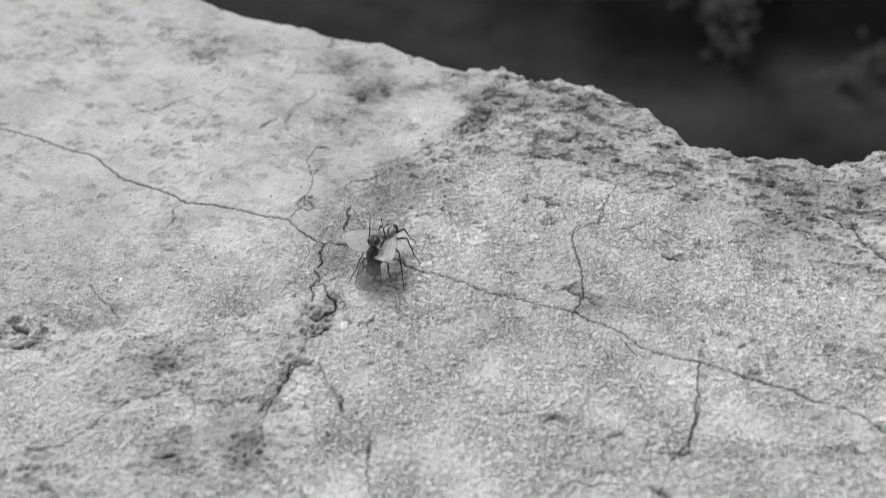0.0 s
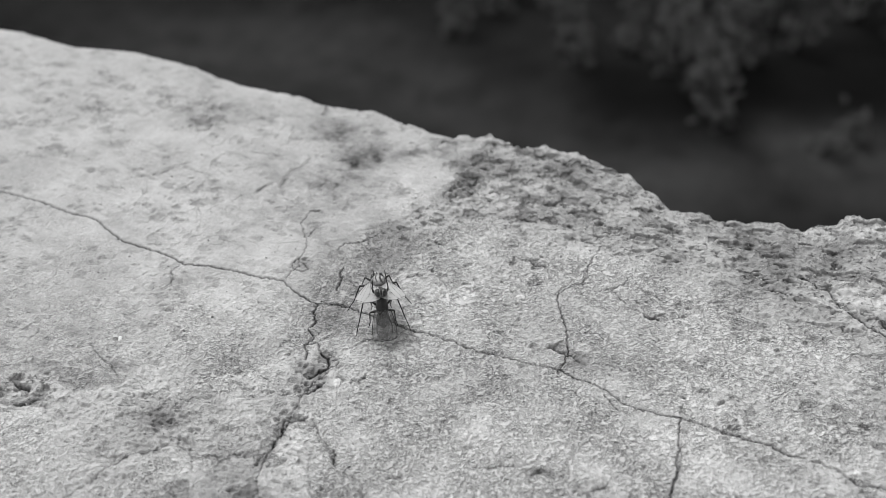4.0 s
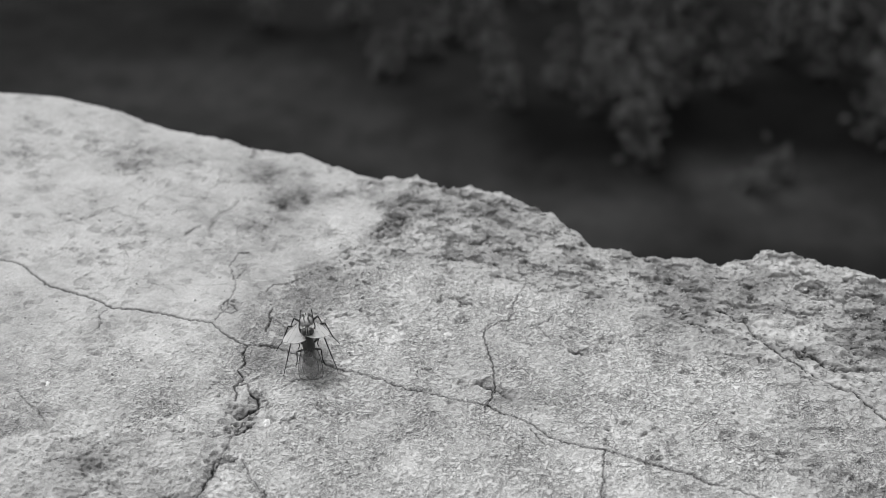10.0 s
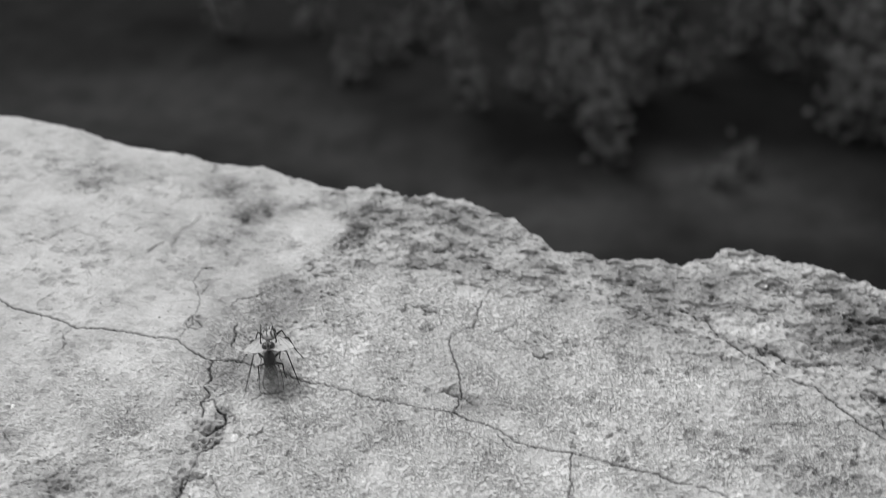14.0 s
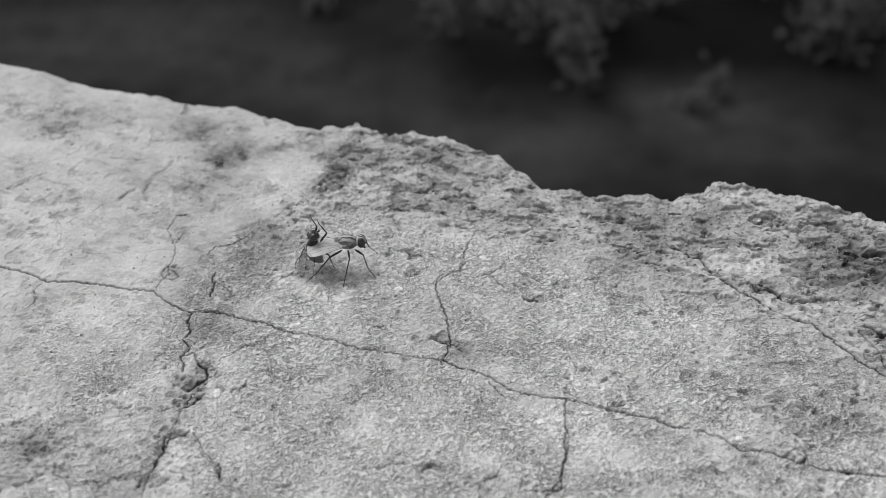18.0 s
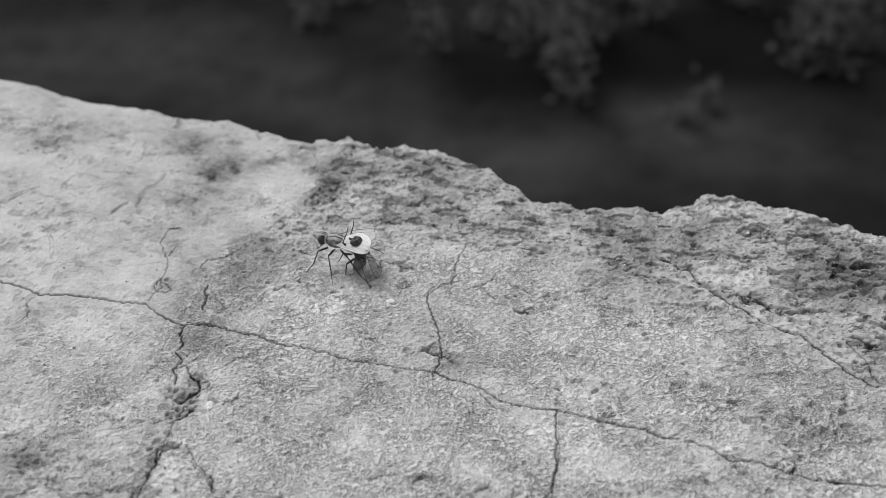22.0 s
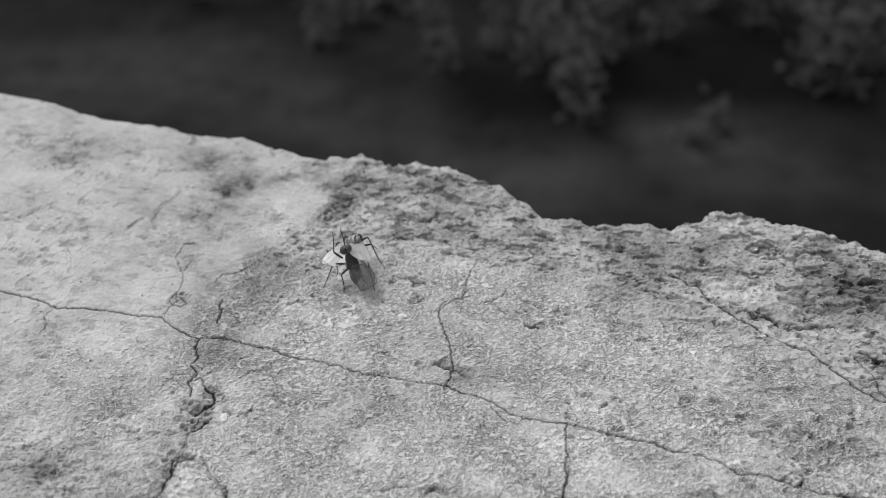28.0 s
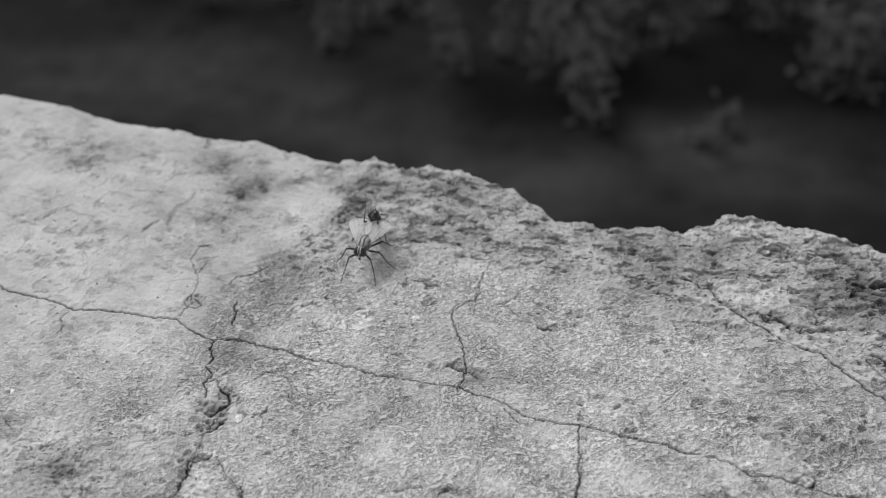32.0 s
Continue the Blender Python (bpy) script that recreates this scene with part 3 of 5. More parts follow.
crack(0.05, 0.3, [(-1.4, -36.7), (-0.6, -35.8), (-0.0, -35.1), (1.5, -35.2), (2.9, -34.9)])
crack(0.28, 0.25, [(-30.6, 13.4), (-31.1, 11.8), (-32.0, 11.1), (-32.5, 9.6), (-32.7, 8.0), (-32.0, 6.2)], 0.22)
crack(0.22, 0.2, [(-33.7, 8.2), (-34.5, 7.4), (-35.0, 6.3)], 0.3)
crack(0.16, 0.15, [(-47.3, 8.1), (-46.3, 9.0), (-45.0, 10.4)], 0.2)
crack(0.13, 0.12, [(-44.3, 10.0), (-42.8, 9.3), (-41.2, 8.9)], 0.2)
crack(0.14, 0.12, [(-40.5, 13.7), (-38.8, 13.2), (-37.3, 12.5)], 0.25)
crack(0.12, 0.12, [(-37.7, 14.0), (-35.7, 13.8), (-33.9, 13.6)], 0.25)
crack(0.06, 0.25, [(-28.6, 3.7), (-27.5, 3.8)])
crack(0.04, 0.2, [(-37.3, 4.3), (-36.5, 5.6)])
crack(0.04, 0.2, [(-39.5, 2.3), (-38.6, 3.6)])
crack(0.04, 0.2, [(-40.0, 1.9), (-40.9, 3.3)])
crack(0.05, 0.25, [(3.7, -5.1), (4.3, -6.1), (5.1, -7.1)])
crack(0.045, 0.2, [(5.3, -6.6), (6.1, -6.6), (6.9, -7.1)])
crack(0.045, 0.25, [(-1.8, -6.7), (-0.8, -5.1), (0.9, -4.6), (1.7, -4.4)])
crack(0.04, 0.2, [(0.8, -11.5), (1.9, -11.9), (3.2, -11.8)])
crack(0.045, 0.25, [(-0.5, -16.2), (-1.0, -17.0), (-0.8, -17.6)])
crack(0.06, 0.3, [(4.7, -21.4), (3.9, -20.4), (3.3, -19.5)])
crack(0.04, 0.2, [(21.3, -20.9), (22.7, -20.2)])
crack(0.04, 0.2, [(25.2, -19.8), (25.7, -20.5)])
crack(0.05, 0.25, [(37.5, -13.0), (38.5, -15.0), (38.8, -17.0), (39.5, -17.9)])
crack(0.05, 0.3, [(29.5, -26.8), (29.4, -27.7), (28.7, -28.4)])
crack(0.05, 0.25, [(21.2, -28.8), (22.0, -29.8), (23.1, -31.1)])
crack(0.045, 0.25, [(-14.4, -9.9), (-12.9, -9.0)])
crack(0.22, 0.45, [(-1.7, -14.1), (-0.7, -14.5), (0.2, -14.9)], 0.75)
crack(0.3, 0.25, [(0.8, -15.3), (1.7, -15.9)], 0.3)
crack(0.15, 0.4, [(6.9, -8.7), (7.4, -8.9), (8.2, -8.8)], 0.85)
crack(0.12, 0.4, [(-4.6, -1.6), (-4.1, -2.2), (-3.0, -2.4)], 0.85)
crack(0.12, 0.3, [(27.8, -6.5), (28.9, -6.3), (29.4, -7.1), (29.7, -7.5)], 0.6)
crack(0.14, 0.35, [(30.2, -6.7), (30.8, -7.5), (31.4, -8.0)], 0.8)
crack(0.12, 0.3, [(37.6, -12.6), (39.1, -13.0), (40.2, -13.6)], 0.8)
crack(0.14, 0.3, [(31.3, -29.1), (32.7, -29.3)], 0.8)
crack(0.12, 0.25, [(-7.3, 5.2), (-5.6, 4.9), (-4.4, 4.5)], 0.6)
crack(0.12, 0.25, [(18.8, -3.4), (20.4, -3.9)], 0.7)
crack(0.1, 0.25, [(13.0, -5.9), (14.4, -5.7)], 0.7)
crack(0.24, 0.3, [(-49.9, -26.9), (-48.5, -26.9), (-47.3, -26.5), (-46.7, -25.9)], 0.8)
crack(0.18, 0.3, [(-49.8, -24.2), (-48.7, -24.5), (-47.8, -24.9)], 0.6)
crack(0.12, 0.25, [(1.5, -31.1), (2.8, -30.3), (3.7, -29.9)], 0.6)
crack(0.12, 0.25, [(-6.0, -29.2), (-4.9, -28.7), (-3.8, -28.8)], 0.6)
crack(0.1, 0.25, [(-14.2, -31.1), (-12.9, -30.9)], 0.6)
crack(0.16, 0.35, [(-2.4, -29.3), (-1.5, -28.8), (-0.9, -29.0)], 0.7)
crack(0.25, 0.4, [(5.9, -34.9), (6.7, -35.3), (7.4, -35.5)], 0.7)
crack(0.1, 0.3, [(-32.5, -36.7), (-31.4, -36.5), (-30.7, -36.3)], 0.7)
crack(0.09, 0.25, [(7.2, -31.6), (9.1, -31.1)], 0.7)
hollow_out(-22.1, -18.7, 0.67, 0.38, 0.6)
hollow_out(-22.6, -20.1, 0.57, 0.37, 0.54)
hollow_out(-22.9, -21.5, 0.56, 0.36, 0.6)
hollow_out(-23.3, -23, 0.65, 0.35, 0.54)
hollow_out(-23.5, -24.3, 0.46, 0.35, 0.54)
hollow_out(-23.8, -25.5, 0.63, 0.4, 0.6)
hollow_out(-24.2, -27.2, 0.63, 0.44, 0.6)
hollow_out(-24.6, -28.8, 0.71, 0.43, 0.54)
hollow_out(-24.1, -20.1, 0.47, 0.25, 0.42)
hollow_out(-21.8, -21.7, 0.47, 0.24, 0.42)
hollow_out(-25.1, -24.6, 0.46, 0.29, 0.42)
hollow_out(-25.8, -26.5, 0.54, 0.28, 0.42)
hollow_out(-26.1, -28.3, 0.53, 0.33, 0.42)
hollow_out(-21.9, -24, 0.37, 0.23, 0.36)
hollow_out(-27, -29.4, 0.62, 0.32, 0.48)
hollow_out(-28.3, -27.7, 0.45, 0.22, 0.36)
hollow_out(-29.3, -29.7, 0.61, 0.32, 0.42)
hollow_out(-22, -17.9, 1.15, 0.76, 0.54)
hollow_out(-23.1, -20.5, 0.75, 0.43, 0.6)
hollow_out(-22.5, -19.4, 1.24, 0.56, 0.42)
hollow_out(-24.1, -26.3, 0.54, 0.56, 0.36)
hollow_out(-22.5, -25.7, 0.81, 0.51, 0.48)
hollow_out(-24.6, -28.1, 0.8, 0.44, 0.3)
hollow_out(-25.5, -30.1, 1.75, 0.85, 0.54)
hollow_out(-27.9, -29.4, 1.76, 1.08, 0.36)
hollow_out(-22.3, -23, 0.46, 0.29, 0.36)
hollow_out(-23.7, -22.4, 0.56, 0.3, 0.3)
hollow_out(-36.1, -25.2, 1.82, 1.05, 0.36)
hollow_out(-33.3, -27.4, 1.79, 1.13, 0.3)
hollow_out(-1, -14.2, 1.38, 0.6, 0.54)
hollow_out(0.7, -15.7, 1.17, 0.91, 0.3)
hollow_out(-3.5, -2.5, 0.8, 0.31, 0.48)
hollow_out(8.2, -8.6, 0.92, 0.29, 0.48)
hollow_out(21.7, -18.7, 0.33, 0.38, 0.36)
hollow_out(-1.8, -29.2, 1.14, 0.47, 0.36)
hollow_out(2.8, -30.2, 1.31, 0.41, 0.3)
hollow_out(31.4, -25.2, 1, 0.52, 0.24)
hollow_out(30.1, -7.3, 0.93, 0.37, 0.42)
hollow_out(11.1, -6.1, 1.15, 0.67, 0.3)
hollow_out(17.3, -8.8, 1.23, 0.5, 0.3)
hollow_out(39, -13.4, 1.69, 0.35, 0.42)
hollow_out(31.3, -14.8, 0.49, 0.54, 0.3)
hollow_out(27.8, -14.7, 0.49, 0.4, 0.3)
hollow_out(12.9, -15.6, 0.44, 0.39, 0.3)
hollow_out(9.9, -14.6, 0.49, 0.4, 0.24)
hollow_out(5.4, -16.2, 0.68, 0.32, 0.24)
hollow_out(-27.4, -5.3, 0.84, 0.69, 0.36)
hollow_out(-28.1, -5.7, 0.47, 0.38, 0.3)
hollow_out(-13.2, -5.5, 0.26, 0.3, 0.3)
hollow_out(-9.4, -7.1, 0.21, 0.29, 0.24)
hollow_out(-9.4, -9.1, 0.31, 0.21, 0.24)
hollow_out(-24.2, 15.3, 1.56, 0.89, 0.12)
hollow_out(-25.9, 16.1, 1.32, 0.7, 0.12)
hollow_out(-23.7, 19.6, 0.86, 0.41, 0.42)
hollow_out(-31, 23.4, 0.5, 1.31, 0.36)
hollow_out(-9.3, 18.6, 1.22, 0.51, 0.36)
hollow_out(-15.4, 18.6, 0.73, 0.61, 0.42)
hollow_out(-14.9, 14, 0.83, 0.67, 0.36)
hollow_out(-5.8, 11.6, 0.82, 0.37, 0.36)
hollow_out(-3.3, 8.1, 0.92, 0.45, 0.36)
hollow_out(-17.2, 5.6, 0.9, 0.43, 0.36)
hollow_out(-5.6, 4.7, 0.9, 0.43, 0.36)
hollow_out(5.9, 11.8, 0.7, 0.56, 0.42)
hollow_out(36.9, -0.6, 1.41, 0.66, 0.42)
hollow_out(37.1, -4.2, 1.38, 0.55, 0.36)
hollow_out(37.6, -8.7, 1.23, 0.52, 0.36)
hollow_out(30.1, 6.1, 0.91, 0.44, 0.3)
hollow_out(34.2, 4.2, 1.12, 0.7, 0.24)
hollow_out(-48.4, -25, 2.11, 0.89, 0.72)
hollow_out(-48.3, -25.9, 1.87, 0.63, 0.48)
hollow_out(-25.4, -34.4, 1.27, 1.12, 0.48)
hollow_out(-24.1, -26.8, 0.54, 0.57, 0.36)
hollow_out(-24.5, -28.9, 0.62, 0.5, 0.3)
hollow_out(-30.4, -34.5, 0.85, 0.52, 0.42)
hollow_out(-29.3, -36.6, 0.75, 0.45, 0.42)
hollow_out(-28.4, -35.9, 0.59, 0.4, 0.36)
hollow_out(-19.2, -33, 0.59, 0.46, 0.42)
hollow_out(-21.8, -33.1, 0.38, 0.31, 0.3)
hollow_out(-1.6, -29.1, 0.85, 0.36, 0.36)
hollow_out(6.8, -35.4, 0.56, 0.42, 0.42)
hollow_out(2.7, -31.5, 0.58, 0.3, 0.3)
hollow_out(-3.6, -30.3, 0.93, 0.31, 0.24)
hollow_out(-27.8, -40.1, 1.22, 0.47, 0.36)
hollow_out(-24, -36.4, 1, 0.78, 0.3)
hollow_out(-28, -31.9, 0.43, 0.27, 0.3)
hollow_out(-16, -33.8, 0.5, 0.9, 0.36)
hollow_out(-0.8, -14.5, 1.1, 0.45, 0.5)
hollow_out(0.1, -14.7, 0.6, 0.5, 0.6)
hollow_out(-1.7, -14.0, 0.7, 0.3, 0.3)
hollow_out(1.4, -15.3, 0.9, 0.5, 0.4)
hollow_out(-23.1, -20.7, 0.5, 0.35, 0.6)
hollow_out(-22.1, -20.7, 0.6, 0.25, 0.5)
hollow_out(-22.3, -17.6, 0.8, 0.4, 0.5)
hollow_out(7.6, -8.9, 0.9, 0.25, 0.5)
hollow_out(-24.0, 19.4, 0.9, 0.35, 0.4)
hollow_out(-33.5, 17.2, 1.1, 0.3, 0.25)
hollow_out(21.5, -18.7, 0.4, 0.35, 0.5)
hollow_out(27.9, -14.6, 0.35, 0.3, 0.4)
hollow_out(14.6, -19.4, 0.5, 0.3, 0.3)
hollow_out(26.1, -9.3, 1.0, 0.5, 0.3)
hollow_out(29.4, -6.7, 0.7, 0.5, 0.4)
hollow_out(31.9, -25.2, 1.1, 1.2, 0.2)
hollow_out(-5.3, 5.2, 1.6, 0.6, 0.5)
hollow_out(-3.9, -2.1, 1.1, 0.4, 0.4)
hollow_out(-16.9, 5.8, 0.9, 0.4, 0.4)
hollow_out(-30.7, -34.2, 0.9, 0.5, 0.35)
hollow_out(-29.5, -37.4, 1.2, 0.7, 0.3)
hollow_out(-47.8, -25.9, 2.0, 0.8, 0.5)
stain_and_shade(-24.9, 13.7, 5.5, 5.0, 0.11)
stain_and_shade(-36.3, 22.0, 9.0, 4.0, 0.06)
stain_and_shade(0.3, 1.4, 5.5, 3.0, -0.08)
stain_and_shade(1.6, -15.9, 2.4, 1.4, 0.1)
stain_and_shade(-18.8, -2.5, 4.5, 4.0, 0.06)
stain_and_shade(-21.1, -13.7, 3.5, 3.0, 0.05)
stain_and_shade(-22.0, -19.4, 2.5, 2.5, 0.07)
stain_and_shade(-14.1, -9.9, 2.2, 5.0, -0.04)
stain_and_shade(-46.9, -24.4, 2.6, 2.4, 0.06)
stain_and_shade(-25.6, -31.0, 2.5, 2.2, 0.1)
stain_and_shade(-25.6, -35.3, 3.0, 1.6, 0.11)
stain_and_shade(-29.7, -37.5, 3.0, 1.4, 0.11)
stain_and_shade(-34.7, -26.3, 2.8, 2.4, 0.09)
stain_and_shade(-19.0, -38.2, 4.2, 0.9, -0.16)
stain_and_shade(-46.8, -17.9, 9.0, 5.0, -0.07)
stain_and_shade(-36.5, -15.1, 8, 4, -0.04)
stain_and_shade(-1.9, -29.3, 2.4, 1.3, 0.08)
stain_and_shade(-0.7, -31.7, 4.5, 2.0, 0.05)
stain_and_shade(-7.8, -31.2, 2.0, 0.9, 0.07)
stain_and_shade(-32.0, -32.4, 3.0, 1.5, -0.06)
stain_and_shade(-17.9, -33.3, 2.2, 2.5, 0.06)
stain_and_shade(-9.0, -36.0, 3, 2, -0.06)
stain_and_shade(-25.1, 10.6, 3.37, 4.77, 0.149)
stain_and_shade(-29.4, 19.7, 3.56, 3.29, 0.095)
stain_and_shade(-8.4, 13.7, 8.74, 4.57, 0.095)
stain_and_shade(-14.1, 15.3, 3.78, 2.86, 0.095)
stain_and_shade(36.9, -5.1, 6.65, 5.33, 0.108)
stain_and_shade(27.9, -21.4, 3.45, 7.09, 0.121)
stain_and_shade(32.6, -15.9, 7.19, 3.78, 0.054)
stain_and_shade(25.4, -7.5, 8.71, 3, 0.095)
stain_and_shade(-35.4, -27.7, 4.22, 3.51, 0.09)
stain_and_shade(-27.1, -28.8, 5.11, 2.76, 0.07)
stain_and_shade(-24.3, -21.4, 2.71, 4.15, 0.081)
stain_and_shade(-9.2, -19, 6.02, 3.15, 0.068)
# shade of the slope beside the plaster, painted darker
stain_and_shade(-19.7, -4.2, 4.46, 6.19, 0.121)
stain_and_shade(-25, -2.5, 2.25, 5.43, 0.054)
stain_and_shade(-21.2, -13, 3.67, 4.68, 0.068)
stain_and_shade(1.8, -16.2, 2.05, 1.8, 0.081)
stain_and_shade(23, 1.9, 6.96, 2.63, 0.068)
stain_and_shade(15.5, -2.5, 5.07, 2.2, 0.068)
stain_and_shade(-41.1, 20.3, 5.84, 2.38, 0.068)
stain_and_shade(-37.9, 6.6, 4.78, 1.81, 0.081)
stain_and_shade(-8.1, -2.5, 3.38, 3.53, 0.041)
stain_and_shade(38.4, -3.4, 8.4, 9.33, 0.068)
stain_and_shade(-25.5, 15.2, 4.38, 4.28, 0.121)
stain_and_shade(-20.1, 13, 3.68, 3.25, 0.081)
stain_and_shade(-33.2, 10, 3.67, 1.7, 0.068)
stain_and_shade(-62.9, 10.4, 3.81, 3.04, 0.054)
stain_and_shade(-54.1, -4.6, 2.87, 1.42, 0.095)
stain_and_shade(-47.3, -17.3, 2.62, 0.94, 0.108)
stain_and_shade(-46.9, 13.3, 5.07, 2.29, 0.041)
# the slope's painted shade, carried on down the gully
stain_and_shade(-19.1, -0.6, 3.39, 4.62, 0.068)
stain_and_shade(-23.5, -13, 1.57, 3.89, 0.068)
stain_and_shade(-23.5, -20.1, 1.99, 4.23, 0.081)
stain_and_shade(-24.5, -25.8, 1.9, 3.21, 0.068)
stain_and_shade(-17.1, -24, 2.17, 3.95, -0.068)
stain_and_shade(-19.2, 10.6, 2.45, 5.84, -0.108)
# light streak on the slope's lit side, painted paler
stain_and_shade(-10.8, -4.2, 1.45, 4.35, -0.081)
stain_and_shade(-12.5, -9.9, 2.14, 5.69, -0.095)
stain_and_shade(-14.5, -16.6, 2.81, 4.03, -0.095)
stain_and_shade(-4.9, -26.5, 3.32, 3.77, -0.054)
stain_and_shade(20.4, -22, 5.88, 3.74, -0.068)
stain_and_shade(21, -11.5, 4.77, 2.03, -0.081)
stain_and_shade(32, 6.6, 3.59, 2.21, -0.068)
stain_and_shade(-31.3, -9.9, 8.57, 6.67, -0.027)
stain_and_shade(3.7, -2.5, 3.38, 3.08, -0.068)
stain_and_shade(10, -16.6, 8.68, 6.7, -0.054)
stain_and_shade(6.9, -27.1, 8.01, 3.73, -0.054)
stain_and_shade(-36.3, -26.7, 3.6, 4.05, 0.041)
stain_and_shade(-25.3, -35, 3.1, 3.43, 0.108)
stain_and_shade(-22.6, -40, 5.07, 0.82, -0.162)
stain_and_shade(-30.1, -35.6, 2.66, 2.29, 0.095)
stain_and_shade(-1.8, -29.2, 3.58, 1.04, 0.068)
stain_and_shade(2.7, -32, 3.91, 2.22, 0.068)
stain_and_shade(-5.8, -34.2, 2.6, 3.29, -0.054)
stain_and_shade(19, -30.6, 5.15, 2.81, -0.041)

Z -= 0.55 * PIT
# shade painted into the pits' colour, darker where they are deeper
TONE -= PIT_SHADE
# the plaster is smooth above, and grainier where it has worn below
PLASTER_GRAIN = PLASTER * (0.24 + 0.40 * smooth(-3, -17, Y + 3 * fractal(X, Y, 9, 141, 3)))
# rounded arris, then down the far side
Z -= 0.35 * np.exp(-TO_EDGE / 0.6) + 0.15 * np.exp(-TO_EDGE / 3.0)
# the near bottom and the outside fade to a calm surface
TONE = np.clip(TONE, 0.05, 0.80)
down = np.concatenate([[0.25, 0.7, 1.5, 3, 5, 8], np.linspace(12, 450, 40)])
xs = np.repeat(cols[:, None], len(down), 1)
ys = E_Y + 0.25 * np.sqrt(down)[None] - 0.10 * down[None] * (down[None] < 20) - 2.0 * (down[None] >= 20) + fractal(xs, down[None] + 0 * xs, 6, 91, 3) * smooth(0, 6, down)[None]
zs = Z[:, -1:] - down[None]
X, Y, Z = np.concatenate([X, xs], 1), np.concatenate([Y, ys], 1), np.concatenate([Z, zs], 1)
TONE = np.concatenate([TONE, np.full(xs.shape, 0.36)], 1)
SAND, ROUGH = np.concatenate([SAND + PLASTER_GRAIN, 0 * xs], 1), np.concatenate([ROUGH, 1 + 0 * xs], 1)


def sheet_object(name, x, y, z, zones, mat):
    """A grid of points as one mesh, with its zones as attributes."""
    nu, nv = x.shape
    me = bpy.data.meshes.new(name)
    me.vertices.add(nu * nv)
    me.vertices.foreach_set("co", (np.stack([x, y, z], -1) * MM).astype(np.float32).ravel())
    k = np.arange(nu * nv).reshape(nu, nv)
    quads = np.stack([k[:-1, :-1], k[1:, :-1], k[1:, 1:], k[:-1, 1:]], -1).reshape(-1, 4)
    me.loops.add(quads.size)
    me.loops.foreach_set("vertex_index", quads.ravel().astype(np.int32))
    me.polygons.add(len(quads))
    me.polygons.foreach_set("loop_start", np.arange(0, quads.size, 4, dtype=np.int32))
    me.update(calc_edges=True)
    me.polygons.foreach_set("use_smooth", np.ones(len(quads), dtype=bool))
    for zone, value in zones.items():
        at = me.attributes.new(zone, "FLOAT", "POINT")
        at.data.foreach_set("value", value.astype(np.float32).ravel())
    me.materials.append(mat)
    return new(name, me)


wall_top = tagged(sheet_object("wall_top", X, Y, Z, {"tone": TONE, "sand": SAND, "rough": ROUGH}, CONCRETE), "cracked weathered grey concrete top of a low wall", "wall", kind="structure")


def box_bm(x0, x1, y0, y1, z0, z1, bevel=0.0):
    bm = bmesh.new()
    bmesh.ops.create_cube(bm, size=1, matrix=Matrix.LocRotScale(((x0 + x1) / 2, (y0 + y1) / 2, (z0 + z1) / 2), None, (x1 - x0, y1 - y0, z1 - z0)))
    if bevel:
        bmesh.ops.bevel(bm, geom=bm.edges[:], offset=bevel, segments=2, affect="EDGES")
    return bm


tagged(new("wall_body", finish("wall_body", box_bm(-0.6, 0.6, -0.262, -0.01, -0.45, -0.006, 0.002), WALL_SIDE, False)), "grey rendered body of the low wall", "wall", kind="structure")

# ---- ground far below: patchy earth with low weeds ----
GROUND_Z = -0.45
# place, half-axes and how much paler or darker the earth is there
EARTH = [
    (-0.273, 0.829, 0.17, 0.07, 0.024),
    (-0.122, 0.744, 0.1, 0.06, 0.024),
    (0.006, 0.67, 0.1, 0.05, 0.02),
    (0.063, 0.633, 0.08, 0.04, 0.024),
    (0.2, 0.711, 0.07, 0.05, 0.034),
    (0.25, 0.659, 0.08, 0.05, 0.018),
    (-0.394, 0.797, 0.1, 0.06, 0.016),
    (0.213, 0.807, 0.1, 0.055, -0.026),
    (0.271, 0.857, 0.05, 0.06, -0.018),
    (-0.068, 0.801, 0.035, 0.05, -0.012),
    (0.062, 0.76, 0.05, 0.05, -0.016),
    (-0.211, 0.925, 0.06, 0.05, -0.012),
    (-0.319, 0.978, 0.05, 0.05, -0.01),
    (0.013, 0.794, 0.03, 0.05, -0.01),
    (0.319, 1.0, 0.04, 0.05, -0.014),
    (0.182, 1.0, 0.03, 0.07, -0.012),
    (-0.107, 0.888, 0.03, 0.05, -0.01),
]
bm = bmesh.new()
bmesh.ops.create_grid(bm, x_segments=200, y_segments=200, size=1.0)
for v in bm.verts:
    x, y = [math.copysign(min(abs(c), 0.8) * 1.5 + max(0, abs(c) * 5 - 4) ** 3 * 300, c) for c in (v.co.x, v.co.y)]
    v.co = (x, y, GROUND_Z + (0.010 * noise.noise((x * 7, y * 7, 0)) + 0.004 * noise.noise((x * 30, y * 30, 4)) if abs(x) + abs(y) < 8 else 0))
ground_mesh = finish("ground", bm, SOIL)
at = ground_mesh.attributes.new("earth_tone", "FLOAT", "POINT")
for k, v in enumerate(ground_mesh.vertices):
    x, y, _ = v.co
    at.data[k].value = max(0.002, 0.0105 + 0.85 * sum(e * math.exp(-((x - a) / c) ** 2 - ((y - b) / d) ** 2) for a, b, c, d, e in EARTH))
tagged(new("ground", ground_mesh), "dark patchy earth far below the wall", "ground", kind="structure")


